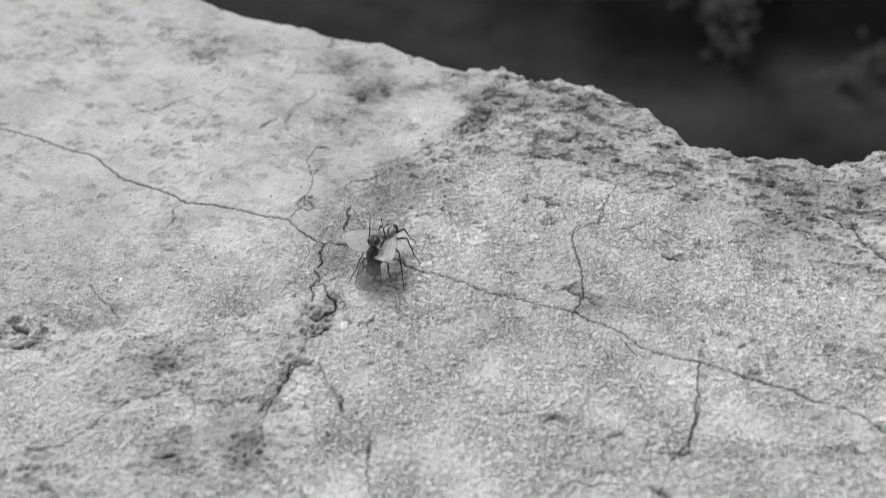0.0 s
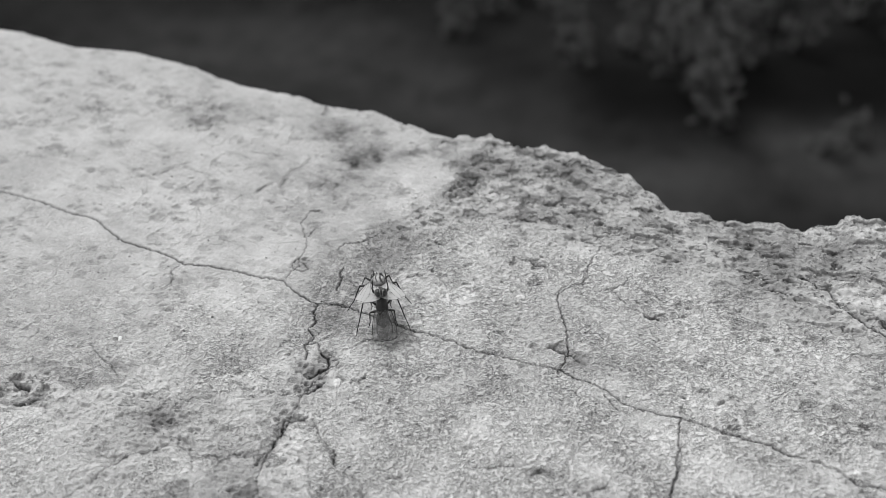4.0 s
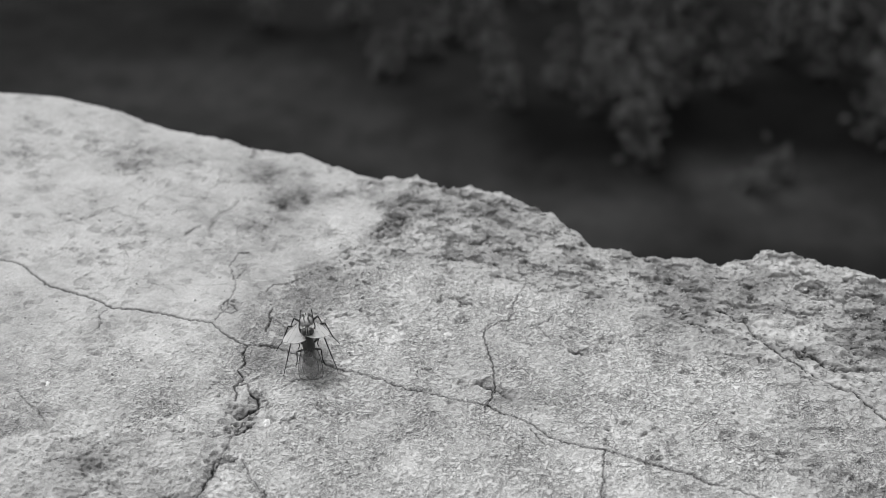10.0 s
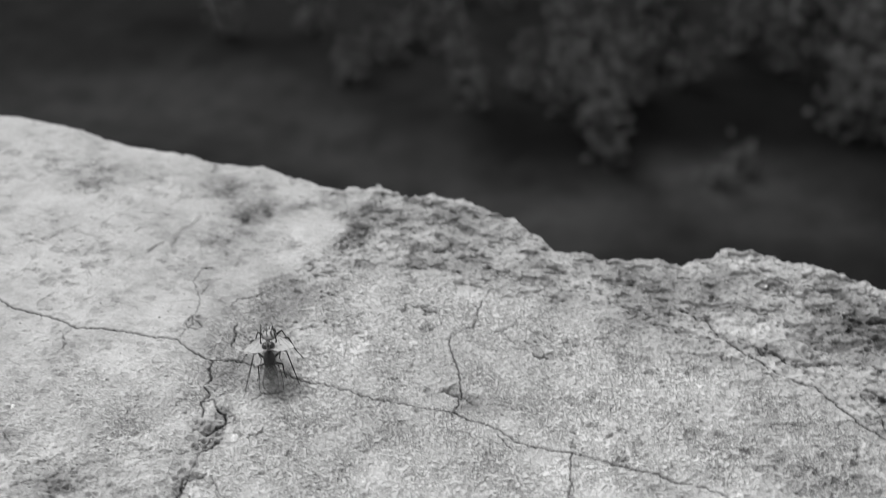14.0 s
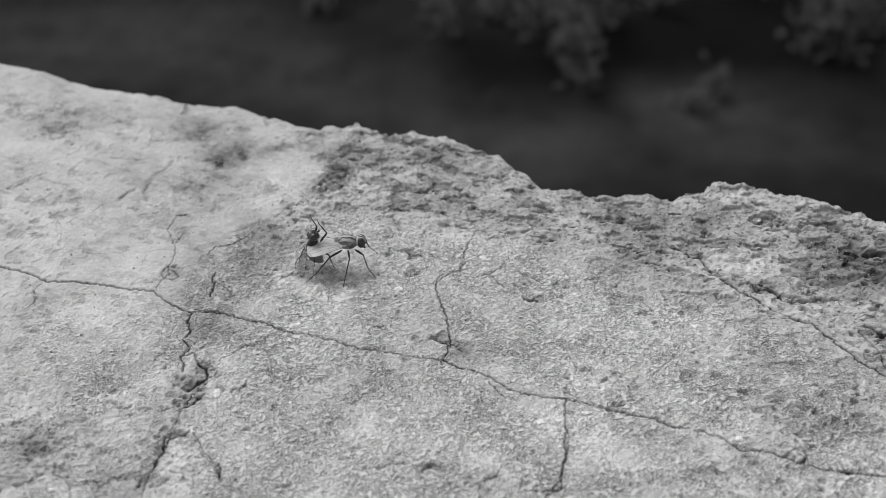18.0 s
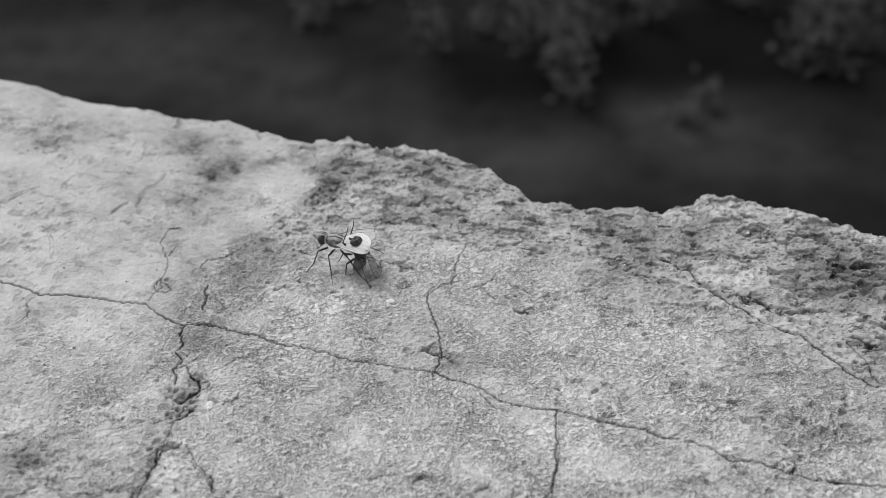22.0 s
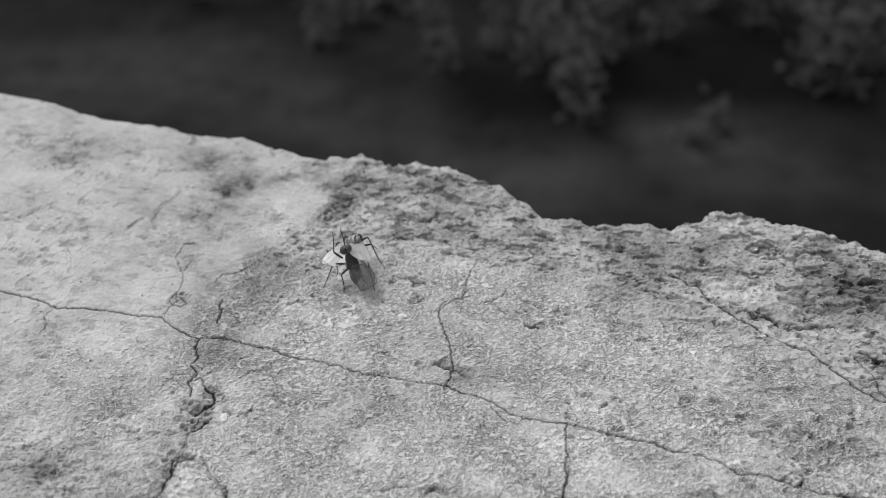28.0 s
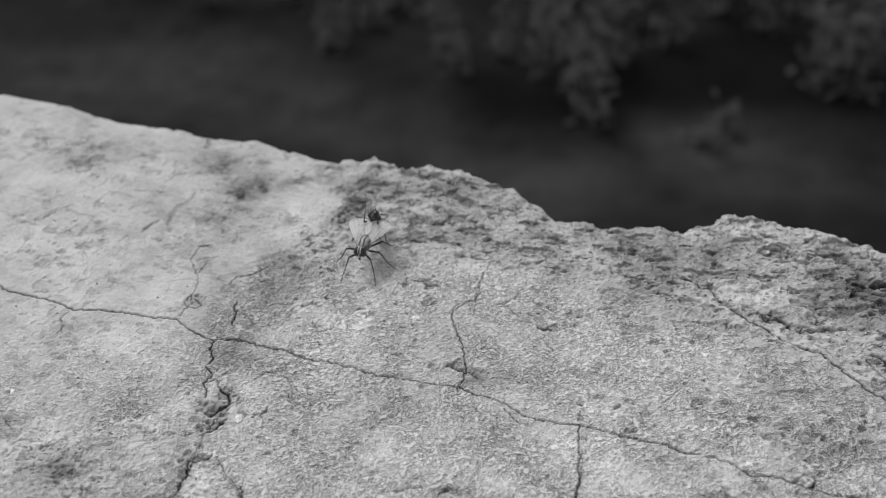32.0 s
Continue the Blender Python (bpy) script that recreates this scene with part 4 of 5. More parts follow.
def leaf_mesh(name, mat):
    """A small oval leaf, folded along its rib; its stalk is at the origin."""
    bm = bmesh.new()
    rib = [bm.verts.new((0, f, 0.10 * math.sin(3.0 * f))) for f in (0, 0.3, 0.65, 1)]
    for side in (-1, 1):
        rim = [bm.verts.new((side * w, f, 0.10 * math.sin(3.0 * f) + 0.3 * w)) for f, w in ((0.3, 0.24), (0.65, 0.22))]
        for face in ((rib[0], rib[1], rim[0]), (rib[1], rib[2], rim[1], rim[0]), (rib[2], rib[3], rim[1])):
            bm.faces.new(face if side > 0 else face[::-1])
    return finish(name, bm, mat)


LEAVES = [leaf_mesh("leaf", LEAF), leaf_mesh("leaf", DARK_LEAF)]


def weed(x, y, height, width, seed):
    """A low weed: a bent stem with oval leaves up its length."""
    rnd = random.Random(seed)
    plant = new("weed")
    plant.location = (x, y, GROUND_Z)
    bend = Vector((rnd.uniform(-1, 1), rnd.uniform(-1, 1), 0)) * width * 0.5
    stem = [Vector((0, 0, -0.012)) + (bend * f * f + Vector((0, 0, 1.5 * height * f))) for f in (0, 0.35, 0.7, 1)]
    bm = bmesh.new()
    tube(bm, stem, [0.0022, 0.0018, 0.0014, 0.0008], 6)
    part("stem", bm, DARK_LEAF, plant)
    height *= 1.5
    for k in range(70):
        f = 0.05 + 0.95 * (k + rnd.random()) / 70
        leaf = new("leaf", LEAVES[0 if rnd.random() < 0.75 else 1])
        leaf.parent = plant
        size = width * rnd.uniform(0.22, 0.42) * (1.15 - 0.4 * f)
        at = bend * f * f + Vector((rnd.gauss(0, 0.26) * width, rnd.gauss(0, 0.26) * width, height * f - 0.012))
        leaf.matrix_basis = Matrix.Translation(at) @ pose(0, 0, 0, 0, 0, k * 137.5 + rnd.uniform(-20, 20)) @ pose(0, 0, 0, rnd.uniform(-25, 35), rnd.uniform(-20, 20), 0) @ Matrix.Diagonal((size, size, size, 1))
    return tagged(plant, "low leafy weed growing from dark earth", "weed", "weeds beyond the wall")


weed(-0.021, 0.89, 0.055, 0.03, 1)
weed(0.078, 0.905, 0.065, 0.032, 2)
weed(0.11, 0.802, 0.07, 0.04, 3)
weed(0.131, 0.845, 0.06, 0.036, 4)
weed(0.035, 0.857, 0.045, 0.026, 6)
weed(0.251, 0.944, 0.07, 0.034, 7)
weed(0.262, 0.982, 0.06, 0.03, 8)
weed(0.335, 0.842, 0.075, 0.04, 9)
weed(0.349, 0.919, 0.06, 0.034, 10)
weed(-0.065, 0.945, 0.055, 0.03, 11)
weed(0.171, 0.914, 0.045, 0.024, 12)
weed(-0.17, 0.966, 0.05, 0.03, 13)
weed(-0.257, 0.958, 0.045, 0.03, 14)
weed(0.117, 0.968, 0.05, 0.03, 15)
weed(0.073, 0.989, 0.05, 0.03, 16)
weed(-0.126, 0.864, 0.035, 0.03, 19)
weed(0.321, 0.927, 0.045, 0.024, 20)
weed(-0.003, 0.812, 0.035, 0.022, 21)
weed(0.379, 0.968, 0.06, 0.036, 22)
weed(0.173, 1.025, 0.06, 0.03, 23)
weed(0.363, 0.815, 0.07, 0.04, 24)
weed(0.406, 0.902, 0.06, 0.04, 25)
weed(-0.034, 1.06, 0.06, 0.03, 26)
weed(0.1, 1.102, 0.07, 0.03, 27)
weed(0.255, 1.117, 0.07, 0.04, 28)
weed(0.026, 1.038, 0.05, 0.03, 29)
weed(0.113, 0.733, 0.05, 0.034, 31)
weed(0.103, 0.769, 0.06, 0.034, 32)
weed(0.065, 0.813, 0.045, 0.026, 33)
weed(0.19, 0.871, 0.05, 0.026, 34)
weed(-0.014, 0.842, 0.045, 0.026, 35)
weed(0.29, 0.902, 0.05, 0.03, 36)
weed(0.195, 0.711, 0.022, 0.024, 37)
weed(0.216, 0.725, 0.026, 0.026, 38)
weed(0.31, 0.796, 0.06, 0.036, 39)
weed(0.334, 0.775, 0.06, 0.04, 40)
weed(0.289, 0.96, 0.06, 0.03, 41)
weed(0.335, 1.04, 0.06, 0.034, 42)
weed(0.149, 0.947, 0.06, 0.03, 43)
weed(-0.088, 0.913, 0.04, 0.026, 44)
weed(0.082, 0.861, 0.05, 0.03, 45)

# ---- white grit on the concrete ----
def grit(x, y, r, seed):
    rnd = random.Random(seed)
    bm = bmesh.new()
    bmesh.ops.create_icosphere(bm, subdivisions=3, radius=1)
    for v in bm.verts:
        v.co = v.co * (1 + 0.45 * noise.noise(v.co * 1.6 + Vector((seed, 0, 0))) + 0.22 * noise.noise(v.co * 4.1 + Vector((0, seed, 0))))
        v.co.x, v.co.y, v.co.z = v.co.x * r * MM, v.co.y * r * 0.6 * MM, v.co.z * r * 0.4 * MM
    ob = new("grit_grain", finish("grit_grain", bm, GRIT, False))
    i = min(np.searchsorted(cols, x), len(cols) - 1)
    j = int(np.argmin(np.abs(Y[i, :len(rows_v) + len(far_v)] - y)))
    ob.matrix_world = pose(x * MM, y * MM, (Z[i, j] + r * 0.12) * MM, rnd.uniform(-15, 15), rnd.uniform(-15, 15), rnd.uniform(0, 360))
    tagged(ob, "small white quartz grain bedded in the concrete", "grit", "white grit on the wall")


grit(-20.4, -21.1, 0.44, 1)
grit(-5, -7.5, 0.44, 2)
grit(-28.4, -21.2, 0.2, 3)
grit(24.2, -25.9, 0.33, 4)
grit(-41.8, -17.8, 0.31, 5)
grit(-32.1, -31.6, 0.28, 6)
grit(31.8, 3.6, 0.23, 7)
grit(24, -25.9, 0.27, 8)
grit(-13.9, -22.2, 0.15, 9)
grit(-4.4, -9.5, 0.16, 10)

# ---- loose sand on the wall ----
def loose_sand(count, seed):
    """Sand grains that lie on the concrete, joined into one mesh."""
    rnd = np.random.RandomState(seed)
    bm = bmesh.new()
    bmesh.ops.create_icosphere(bm, subdivisions=1, radius=1)
    ball, tris = np.array([v.co[:] for v in bm.verts]), np.array([[v.index for v in f.verts] for f in bm.faces])
    bm.free()
    top = len(rows_v) + len(far_v)
    verts, faces, made = [], [], 0
    while made < count:
        i, j = rnd.randint(190, len(cols) - 40), rnd.randint(30, top - 3)
        if rnd.rand() > 0.04 + 0.9 * SAND[i, j] * (0.2 + max(0.0, math.sin(X[i, j] * 0.31) * math.cos(Y[i, j] * 0.43))) + 0.7 * ROUGH[i, j]:
            continue
        r = 0.04 + 0.08 * rnd.rand() ** 3
        size = r * (0.7 + 0.6 * rnd.rand(3))
        pts = ball * size * (0.8 + 0.4 * rnd.rand(len(ball), 1)) + (X[i, j], Y[i, j], Z[i, j] + 0.45 * r)
        faces.append(tris + made * len(ball))
        verts.append(pts)
        made += 1
    me = bpy.data.meshes.new("loose_sand")
    me.from_pydata((np.concatenate(verts) * MM).tolist(), [], np.concatenate(faces).tolist())
    me.materials.append(SAND_GRAIN)
    tagged(new("loose_sand", me), "loose sand grains lying on the concrete", "sand", kind="stuff")


def sand_material():
    m, n, l, b = material("sand_grain", 0.85, 0, 0.25)
    geo = n.new("ShaderNodeNewGeometry")
    r = ramp(n, [(0.0, 0.26), (0.3, 0.46), (0.8, 0.58), (1.0, 0.68)])
    l.new(geo.outputs["Random Per Island"], r.inputs[0])
    l.new(r.outputs[0], b.inputs["Base Color"])
    return m


SAND_GRAIN = sand_material()
loose_sand(4000, 7)

# ---- the two flies ----
def blob(bm, centre, size, shape=None, seg=20):
    """An egg: size gives the half-axes; shape(v) may reshape the unit ball."""
    made = bmesh.ops.create_uvsphere(bm, u_segments=seg, v_segments=seg * 2 // 3, radius=1, matrix=Matrix.Rotation(radians(90), 4, "X"))["verts"]
    for v in made:
        if shape:
            v.co = shape(v.co.copy())
        v.co = Vector((v.co.x * size[0], v.co.y * size[1], v.co.z * size[2])) + Vector(centre)
    return made


def scaled(bm, k=1.0):
    bmesh.ops.scale(bm, vec=(MM * k, MM * k, MM * k), verts=bm.verts[:])
    return bm


def bristles(bm, centre, size, count, length, seed, low=-0.1):
    rnd = random.Random(seed)
    for _ in range(count):
        d = Vector((rnd.gauss(0, 1), rnd.gauss(0, 1), rnd.gauss(0.4, 1))).normalized()
        if d.z < low:
            continue
        p = Vector(centre) + Vector((d.x * size[0], d.y * size[1], d.z * size[2])) * 0.97
        tip = p + (d + Vector((0, -0.8, 0.1))).normalized() * length * rnd.uniform(0.6, 1.1)
        tube(bm, [p, (p + tip) / 2 + d * 0.03, tip], [0.016, 0.011, 0.004], 3)


def wing_parts(fly, side, mat, at, label, length=4.2, chord=1.75, vein_mat=VEIN, vein_thick=0.7):
    """A wing with its hinge at the origin of its mesh; it lies back along -y, flat, and is turned by its pose."""
    outline_u = [i / 22 for i in range(23)]

    def lead(u):
        return 0.18 + 0.42 * math.sin(math.pi * min(u * 0.62 + 0.04, 1)) * (1 - max(0, u - 0.82) ** 2 * 22)

    def trail(u):
        rise = math.sin(math.pi / 2 * min(1, 0.06 + u / 0.62)) ** 0.9
        return -(0.05 + chord * 0.95 * rise * math.sqrt(max(0.04, 1 - (max(0, u - 0.6) / 0.42) ** 2)))

    def camber(u, v):
        return 0.10 * math.sin(math.pi * u) - 0.06 * v * v + 0.025 * math.sin(9 * v + 3 * u)

    bm = bmesh.new()
    grid = []
    for u in outline_u:
        a, b = lead(u), trail(u)
        if u > 0.97:
            a, b = a * 0.6, b * 0.55
        grid.append([bm.verts.new((side * (-(b + (a - b) * k / 8)), -length * u, camber(u, k / 8))) for k in range(9)])
    for r0, r1 in zip(grid, grid[1:]):
        for k in range(8):
            bm.faces.new((r0[k], r0[k + 1], r1[k + 1], r1[k]))
    wing = part("wing", scaled(bm), mat, fly, label)
    wing.location = Vector(at) * MM
    for f0, f1, u0, u1, r in ((1.0, 1.0, 0.0, 0.93, 0.035), (0.93, 0.9, 0.02, 0.7, 0.02), (0.85, 0.72, 0.02, 0.97, 0.02), (0.75, 0.48, 0.05, 0.97, 0.018), (0.66, 0.24, 0.05, 0.9, 0.016), (0.5, 0.02, 0.06, 0.62, 0.014), (0.0, 0.0, 0.1, 0.97, 0.03), (1.0, 0.5, 0.93, 0.985, 0.03), (0.0, 0.5, 0.96, 0.985, 0.03)):
        bm = bmesh.new()
        pts = []
        for i in range(13):
            u = u0 + (u1 - u0) * i / 12
            a, b = lead(u), trail(u)
            f = f0 + (f1 - f0) * (i / 12) ** 0.8
            pts.append((side * (-(b + (a - b) * f)), -length * u, camber(u, f) + 0.006))
        tube(bm, pts, [(vein_thick if r >= 0.03 else 0.7) * r * (1 - 0.4 * i / 12) for i in range(13)], 5)
        part("vein", scaled(bm), vein_mat if r >= 0.03 else VEIN, wing)
    bm = bmesh.new()
    v = 0.62
    tube(bm, [(side * -(trail(v) + (lead(v) - trail(v)) * f), -length * v - 0.25 * f, camber(v, f) + 0.006) for f in (0.33, 0.5, 0.62)], [0.009] * 3, 5)
    part("vein", scaled(bm), VEIN, wing)
    return wing


def leg(fly, points, thick=0.10):
    """One leg: its thigh, with the shin and the foot as parts of it."""
    a, b, c, d = [Vector(p) for p in points]
    bm = bmesh.new()
    tube(bm, [a, a.lerp(b, 0.35), a.lerp(b, 0.8), b], [thick * 0.8, thick * 1.15, thick, thick * 0.62])
    limb = part("leg", scaled(bm), LEG, fly)
    bm = bmesh.new()
    tube(bm, [b, b.lerp(c, 0.5), c], [thick * 0.64, thick * 0.6, thick * 0.5])
    part("shin", scaled(bm), LEG, limb)
    mid = c.lerp(d, 0.5) + Vector((0, 0, 0.06))
    bm = bmesh.new()
    tube(bm, [c, c.lerp(mid, 0.5), mid, mid.lerp(d, 0.5), d], [thick * 0.5, thick * 0.36, thick * 0.42, thick * 0.34, thick * 0.3])
    part("foot", scaled(bm), LEG, limb)


def head_parts(fly, centre, wide, face, k=0.86):
    bm = bmesh.new()
    x, y, z = centre
    blob(bm, (0, 0, 0), (0.58 * wide, 0.42, 0.58))
    bristles(bm, (0, 0, 0), (0.6, 0.42, 0.6), 16, 0.35, 5, 0.3)
    head = part("head", scaled(bm, k), DUSTY, fly)
    head.location = Vector(centre) * MM
    for s in (-1, 1):
        bm = bmesh.new()
        blob(bm, (s * 0.30 * wide, 0.06, 0.04), (0.40 * wide, 0.46, 0.62))
        part("eye", scaled(bm, k), EYE, head, "large dark compound eye")
        bm = bmesh.new()
        tube(bm, [(s * 0.12, 0.44, 0.10), (s * 0.14, 0.56, 0.0), (s * 0.15, 0.60, -0.18)], [0.05, 0.08, 0.05])
        tube(bm, [(s * 0.14, 0.56, 0.0), (s * 0.28, 0.76, 0.12)], [0.02, 0.006], 4)
        part("antenna", scaled(bm, k), LEG, head)
    bm = bmesh.new()
    blob(bm, (0, -0.34, 0.04), (0.56 * wide, 0.12, 0.52))
    part("occiput", scaled(bm, k), face, head, "silvery grey back of the head")
    bm = bmesh.new()
    blob(bm, (0, 0.32, -0.14), (0.22, 0.20, 0.40))
    part("face", scaled(bm, k), face, head, "silvery pale face")
    for s in (-1, 1):
        bm = bmesh.new()
        tube(bm, [(s * 0.13, 0.54 * math.cos(a) * 0.92 + 0.02, 0.66 * math.sin(a) + 0.02) for a in (0.1, 0.5, 0.9, 1.3, 1.7, 2.1, 2.5)], [0.05, 0.055, 0.055, 0.055, 0.05, 0.05, 0.04], 6)
        part("brow_band", scaled(bm, k), face, head, "pale silver band between the eyes")
    bm = bmesh.new()
    tube(bm, [(0, 0.48 * math.cos(a) + 0.02, 0.64 * math.sin(a) + 0.02) for a in (0.1, 0.5, 0.9, 1.3, 1.7)], [0.07, 0.08, 0.08, 0.07, 0.05], 6)
    part("forehead_stripe", scaled(bm, k), LEG, head, "black stripe between the silver bands")
    bm = bmesh.new()
    tube(bm, [(0, 0.25, -0.45), (0, 0.32, -0.75), (0, 0.36, -0.85)], [0.13, 0.11, 0.16])
    part("proboscis", scaled(bm, k), LEG, head)
    return head


def egg(v):
    """The thorax: blunt in front, flat below."""
    return Vector((v.x * (1 - 0.10 * v.y), v.y, v.z if v.z > 0 else v.z * 0.9))


def belly(v):
    """The abdomen: widest in its front third, pointed behind, with faint rings."""
    k = 1 - 0.42 * max(0, -v.y) ** 1.6 + 0.02 * math.cos(v.y * 13)
    return Vector((v.x * k, v.y, v.z * k))


def walking_fly():
    """The fly that stands on its feet; forward is +y, its feet are at z = 0."""
    fly = new("fly")
    bm = bmesh.new()
    blob(bm, (0, 1.05, 3.10), (0.78, 1.06, 0.76), egg)
    bristles(bm, (0, 1.05, 3.10), (0.78, 1.06, 0.76), 46, 0.42, 3)
    thorax = part("thorax", scaled(bm), THORAX, fly, "grey dusted thorax with dark stripes")
    bm = bmesh.new()
    blob(bm, (0, 0.02, 3.28), (0.36, 0.28, 0.24))
    part("scutellum", scaled(bm), DUSTY, thorax)
    bm = bmesh.new()
    made = blob(bm, (0, 0, 0), (0.72, 1.40, 0.64), belly)
    bristles(bm, (0, 0, 0), (0.66, 1.35, 0.62), 22, 0.3, 9)
    for v in bm.verts:
        v.co = Vector((v.co.x, v.co.y - 0.98, v.co.z + 2.55 + 0.32 * v.co.y))
    part("abdomen", scaled(bm), ABDOMEN, fly, "pale grey abdomen with dark paired spots")
    head = head_parts(fly, (0, 2.34, 3.16), 1.05, FACE, 0.90)
    for s in (-1, 1):
        leg(fly, [(s * 0.42, 1.80, 2.45), (s * 1.15, 2.60, 2.45), (s * 1.55, 3.05, 1.00), (s * 1.85, 3.75, 0.03)])
        leg(fly, [(s * 0.50, 1.10, 2.40), (s * 1.75, 1.35, 2.55), (s * 2.45, 0.95, 1.00), (s * 3.15, 0.70, 0.03)])
        leg(fly, [(s * 0.45, 0.50, 2.40), (s * 1.55, -0.60, 2.45), (s * 2.15, -1.90, 0.95), (s * 2.60, -3.05, 0.03)])
    left = wing_parts(fly, 1, WING_PALE, (-0.60, 0.95, 3.32), "pale milky wing held out, with dark veins", 3.8, 1.85)
    right = wing_parts(fly, -1, WING_PALE, (0.60, 0.95, 3.32), "pale milky wing held out, with dark veins", 3.8, 1.85)
    return tagged(fly, "grey fly with spotted abdomen standing on the concrete", "fly", "mating flies"), left, right, (thorax, head)


def riding_fly():
    """The fly that clings upright behind the other; forward is +y, the middle of its thorax is its origin."""
    fly = new("fly")
    bm = bmesh.new()
    blob(bm, (0, 0, 0), (0.58, 0.95, 0.70), egg)
    bristles(bm, (0, 0, 0), (0.58, 0.95, 0.70), 40, 0.4, 13)
    thorax = part("thorax", scaled(bm), DARK_BODY, fly, "blackish thorax")
    bm = bmesh.new()
    blob(bm, (0, -0.80, 0.30), (0.34, 0.28, 0.20))
    part("scutellum", scaled(bm), DARK_BODY, thorax)
    bm = bmesh.new()
    made = blob(bm, (0, 0, 0), (0.66, 1.15, 0.72), belly)
    for v in made:
        v.co = Vector((v.co.x, 0.9 * v.co.y - 1.40, v.co.z - 0.30 - 0.40 * min(0, v.co.y - 0.5) ** 2))
    part("abdomen", scaled(bm), GREY_BODY, fly, "dark grey abdomen curled under")
    head_parts(fly, (0, 1.28, -0.02), 1.05, DUSTY, 0.84)
    for s in (-1, 1):
        leg(fly, [(s * 0.45, 0.65, -0.55), (s * 0.75, 1.55, -1.05), (s * 0.62, 2.45, -0.45), (s * 0.50, 3.45, 0.05)], 0.10)
        leg(fly, [(s * 0.50, 0.05, -0.55), (s * 1.05, 0.45, -1.15), (s * 0.85, -0.35, -1.85), (s * 1.00, -0.85, -2.35)], 0.10)
        leg(fly, [(s * 0.45, -0.50, -0.50), (s * 1.15, -0.75, -1.05), (s * 1.20, -1.80, -1.45), (s * 1.45, -2.55, -1.75)], 0.10)
    for s in (1, -1):
        wing = wing_parts(fly, s, WING_SMOKE, (-s * 0.55, -0.35, 0.52), "smoky clear wing with dark rim, folded down the back", 3.0, 1.45, RIM, 1.0)
        wing.matrix_basis = pose(-s * 0.50 * MM, -0.15 * MM, 0.50 * MM, -14, -s * 20, s * 3)
    return tagged(fly, "dark fly clinging upright to the other fly's back end", "fly", "mating flies")


FLY_A, WING_L, WING_R, BODY_A = walking_fly()
FLY_B = riding_fly()

# seconds, place of the standing fly in millimetres, its heading (0: +x, 90: away)
FLY_ROWS = [
    (0, -18.2, -13.0, 84),
    (1, -18.1, -12.0, 96),
    (2, -17.9, -11.8, 96),
    (3, -18.1, -11.4, 106),
    (6, -18.2, -11.3, 103),
    (8, -18.2, -11.4, 102),
    (9, -18.2, -11.5, 104),
    (11, -18.3, -11.3, 102),
    (13, -18.3, -11.3, 101),
    (13.6, -18.8, -12.3, 102),
    (14, -18.5, -11.5, 100),
    (14.1, -17.9, -12.1, 73),
    (14.2, -15.7, -12.2, 47),
    (14.3, -14.9, -9.5, 47),
    (14.4, -13.7, -6.0, 24),
    (14.5, -13.2, -6.8, 20),
    (16.5, -13.0, -5.3, 20),
    (17, -13.0, -5.8, 18),
    (17.3, -10.9, -4.3, 0),
    (17.6, -10.8, -4.1, 2),
    (18, -11.1, -4.1, 0),
    (18.3, -9.2, -3.3, -35),
    (18.4, -8.7, -2.3, -80),
    (18.45, -8.6, -3.2, -129),
    (18.5, -8.4, -4.1, -178),
    (18.6, -8.4, -3.6, -186),
    (19, -8.5, -3.6, -188),
    (19.6, -8.5, -3.4, -190),
    (19.73, -8.7, -3.1, -190),
    (19.86, -9.0, -2.8, -191),
    (20, -9.2, -2.4, -192),
    (20.5, -8.9, -2.5, -190),
    (21, -9.2, -2.3, -190),
    (22, -9.5, -2.2, -192),
    (22.5, -9.7, -2.3, -187),
    (23, -9.8, -2.3, -187),
    (24, -9.9, -2.1, -185),
    (25, -9.9, -2.0, -184),
    (25.5, -9.9, -2.0, -187),
    (27.5, -9.8, -2.0, -188),
    (27.8, -9.6, -2.8, -262),
    (28, -10.3, -0.6, -275),
    (28.6, -10.5, -0.6, -275),
    (28.8, -11.0, -1.0, -320),
    (29, -10.6, -0.4, -361),
    (29.1, -9.3, 0.5, -412),
    (29.2, -8.0, 1.3, -463),
    (29.5, -8.2, 1.1, -461),
    (29.7, -8.2, 1.1, -461),
    (29.75, -8.6, 0.9, -507),
    (29.8, -9.1, 0.7, -553),
    (29.85, -9.2, 1.5, -511),
    (29.9, -9.3, 2.2, -471),
    (29.95, -10.1, 1.7, -418),
    (30, -10.8, 1.2, -365),
    (30.2, -9.7, 2.0, -440),
    (30.4, -9.5, 1.9, -447),
    (30.6, -9.5, 2.0, -451),
    (30.8, -10.2, 2.1, -456),
    (31.2, -10.4, 1.3, -463),
    (31.6, -10.4, 1.4, -462),
    (32, -10.4, 1.3, -461),
]
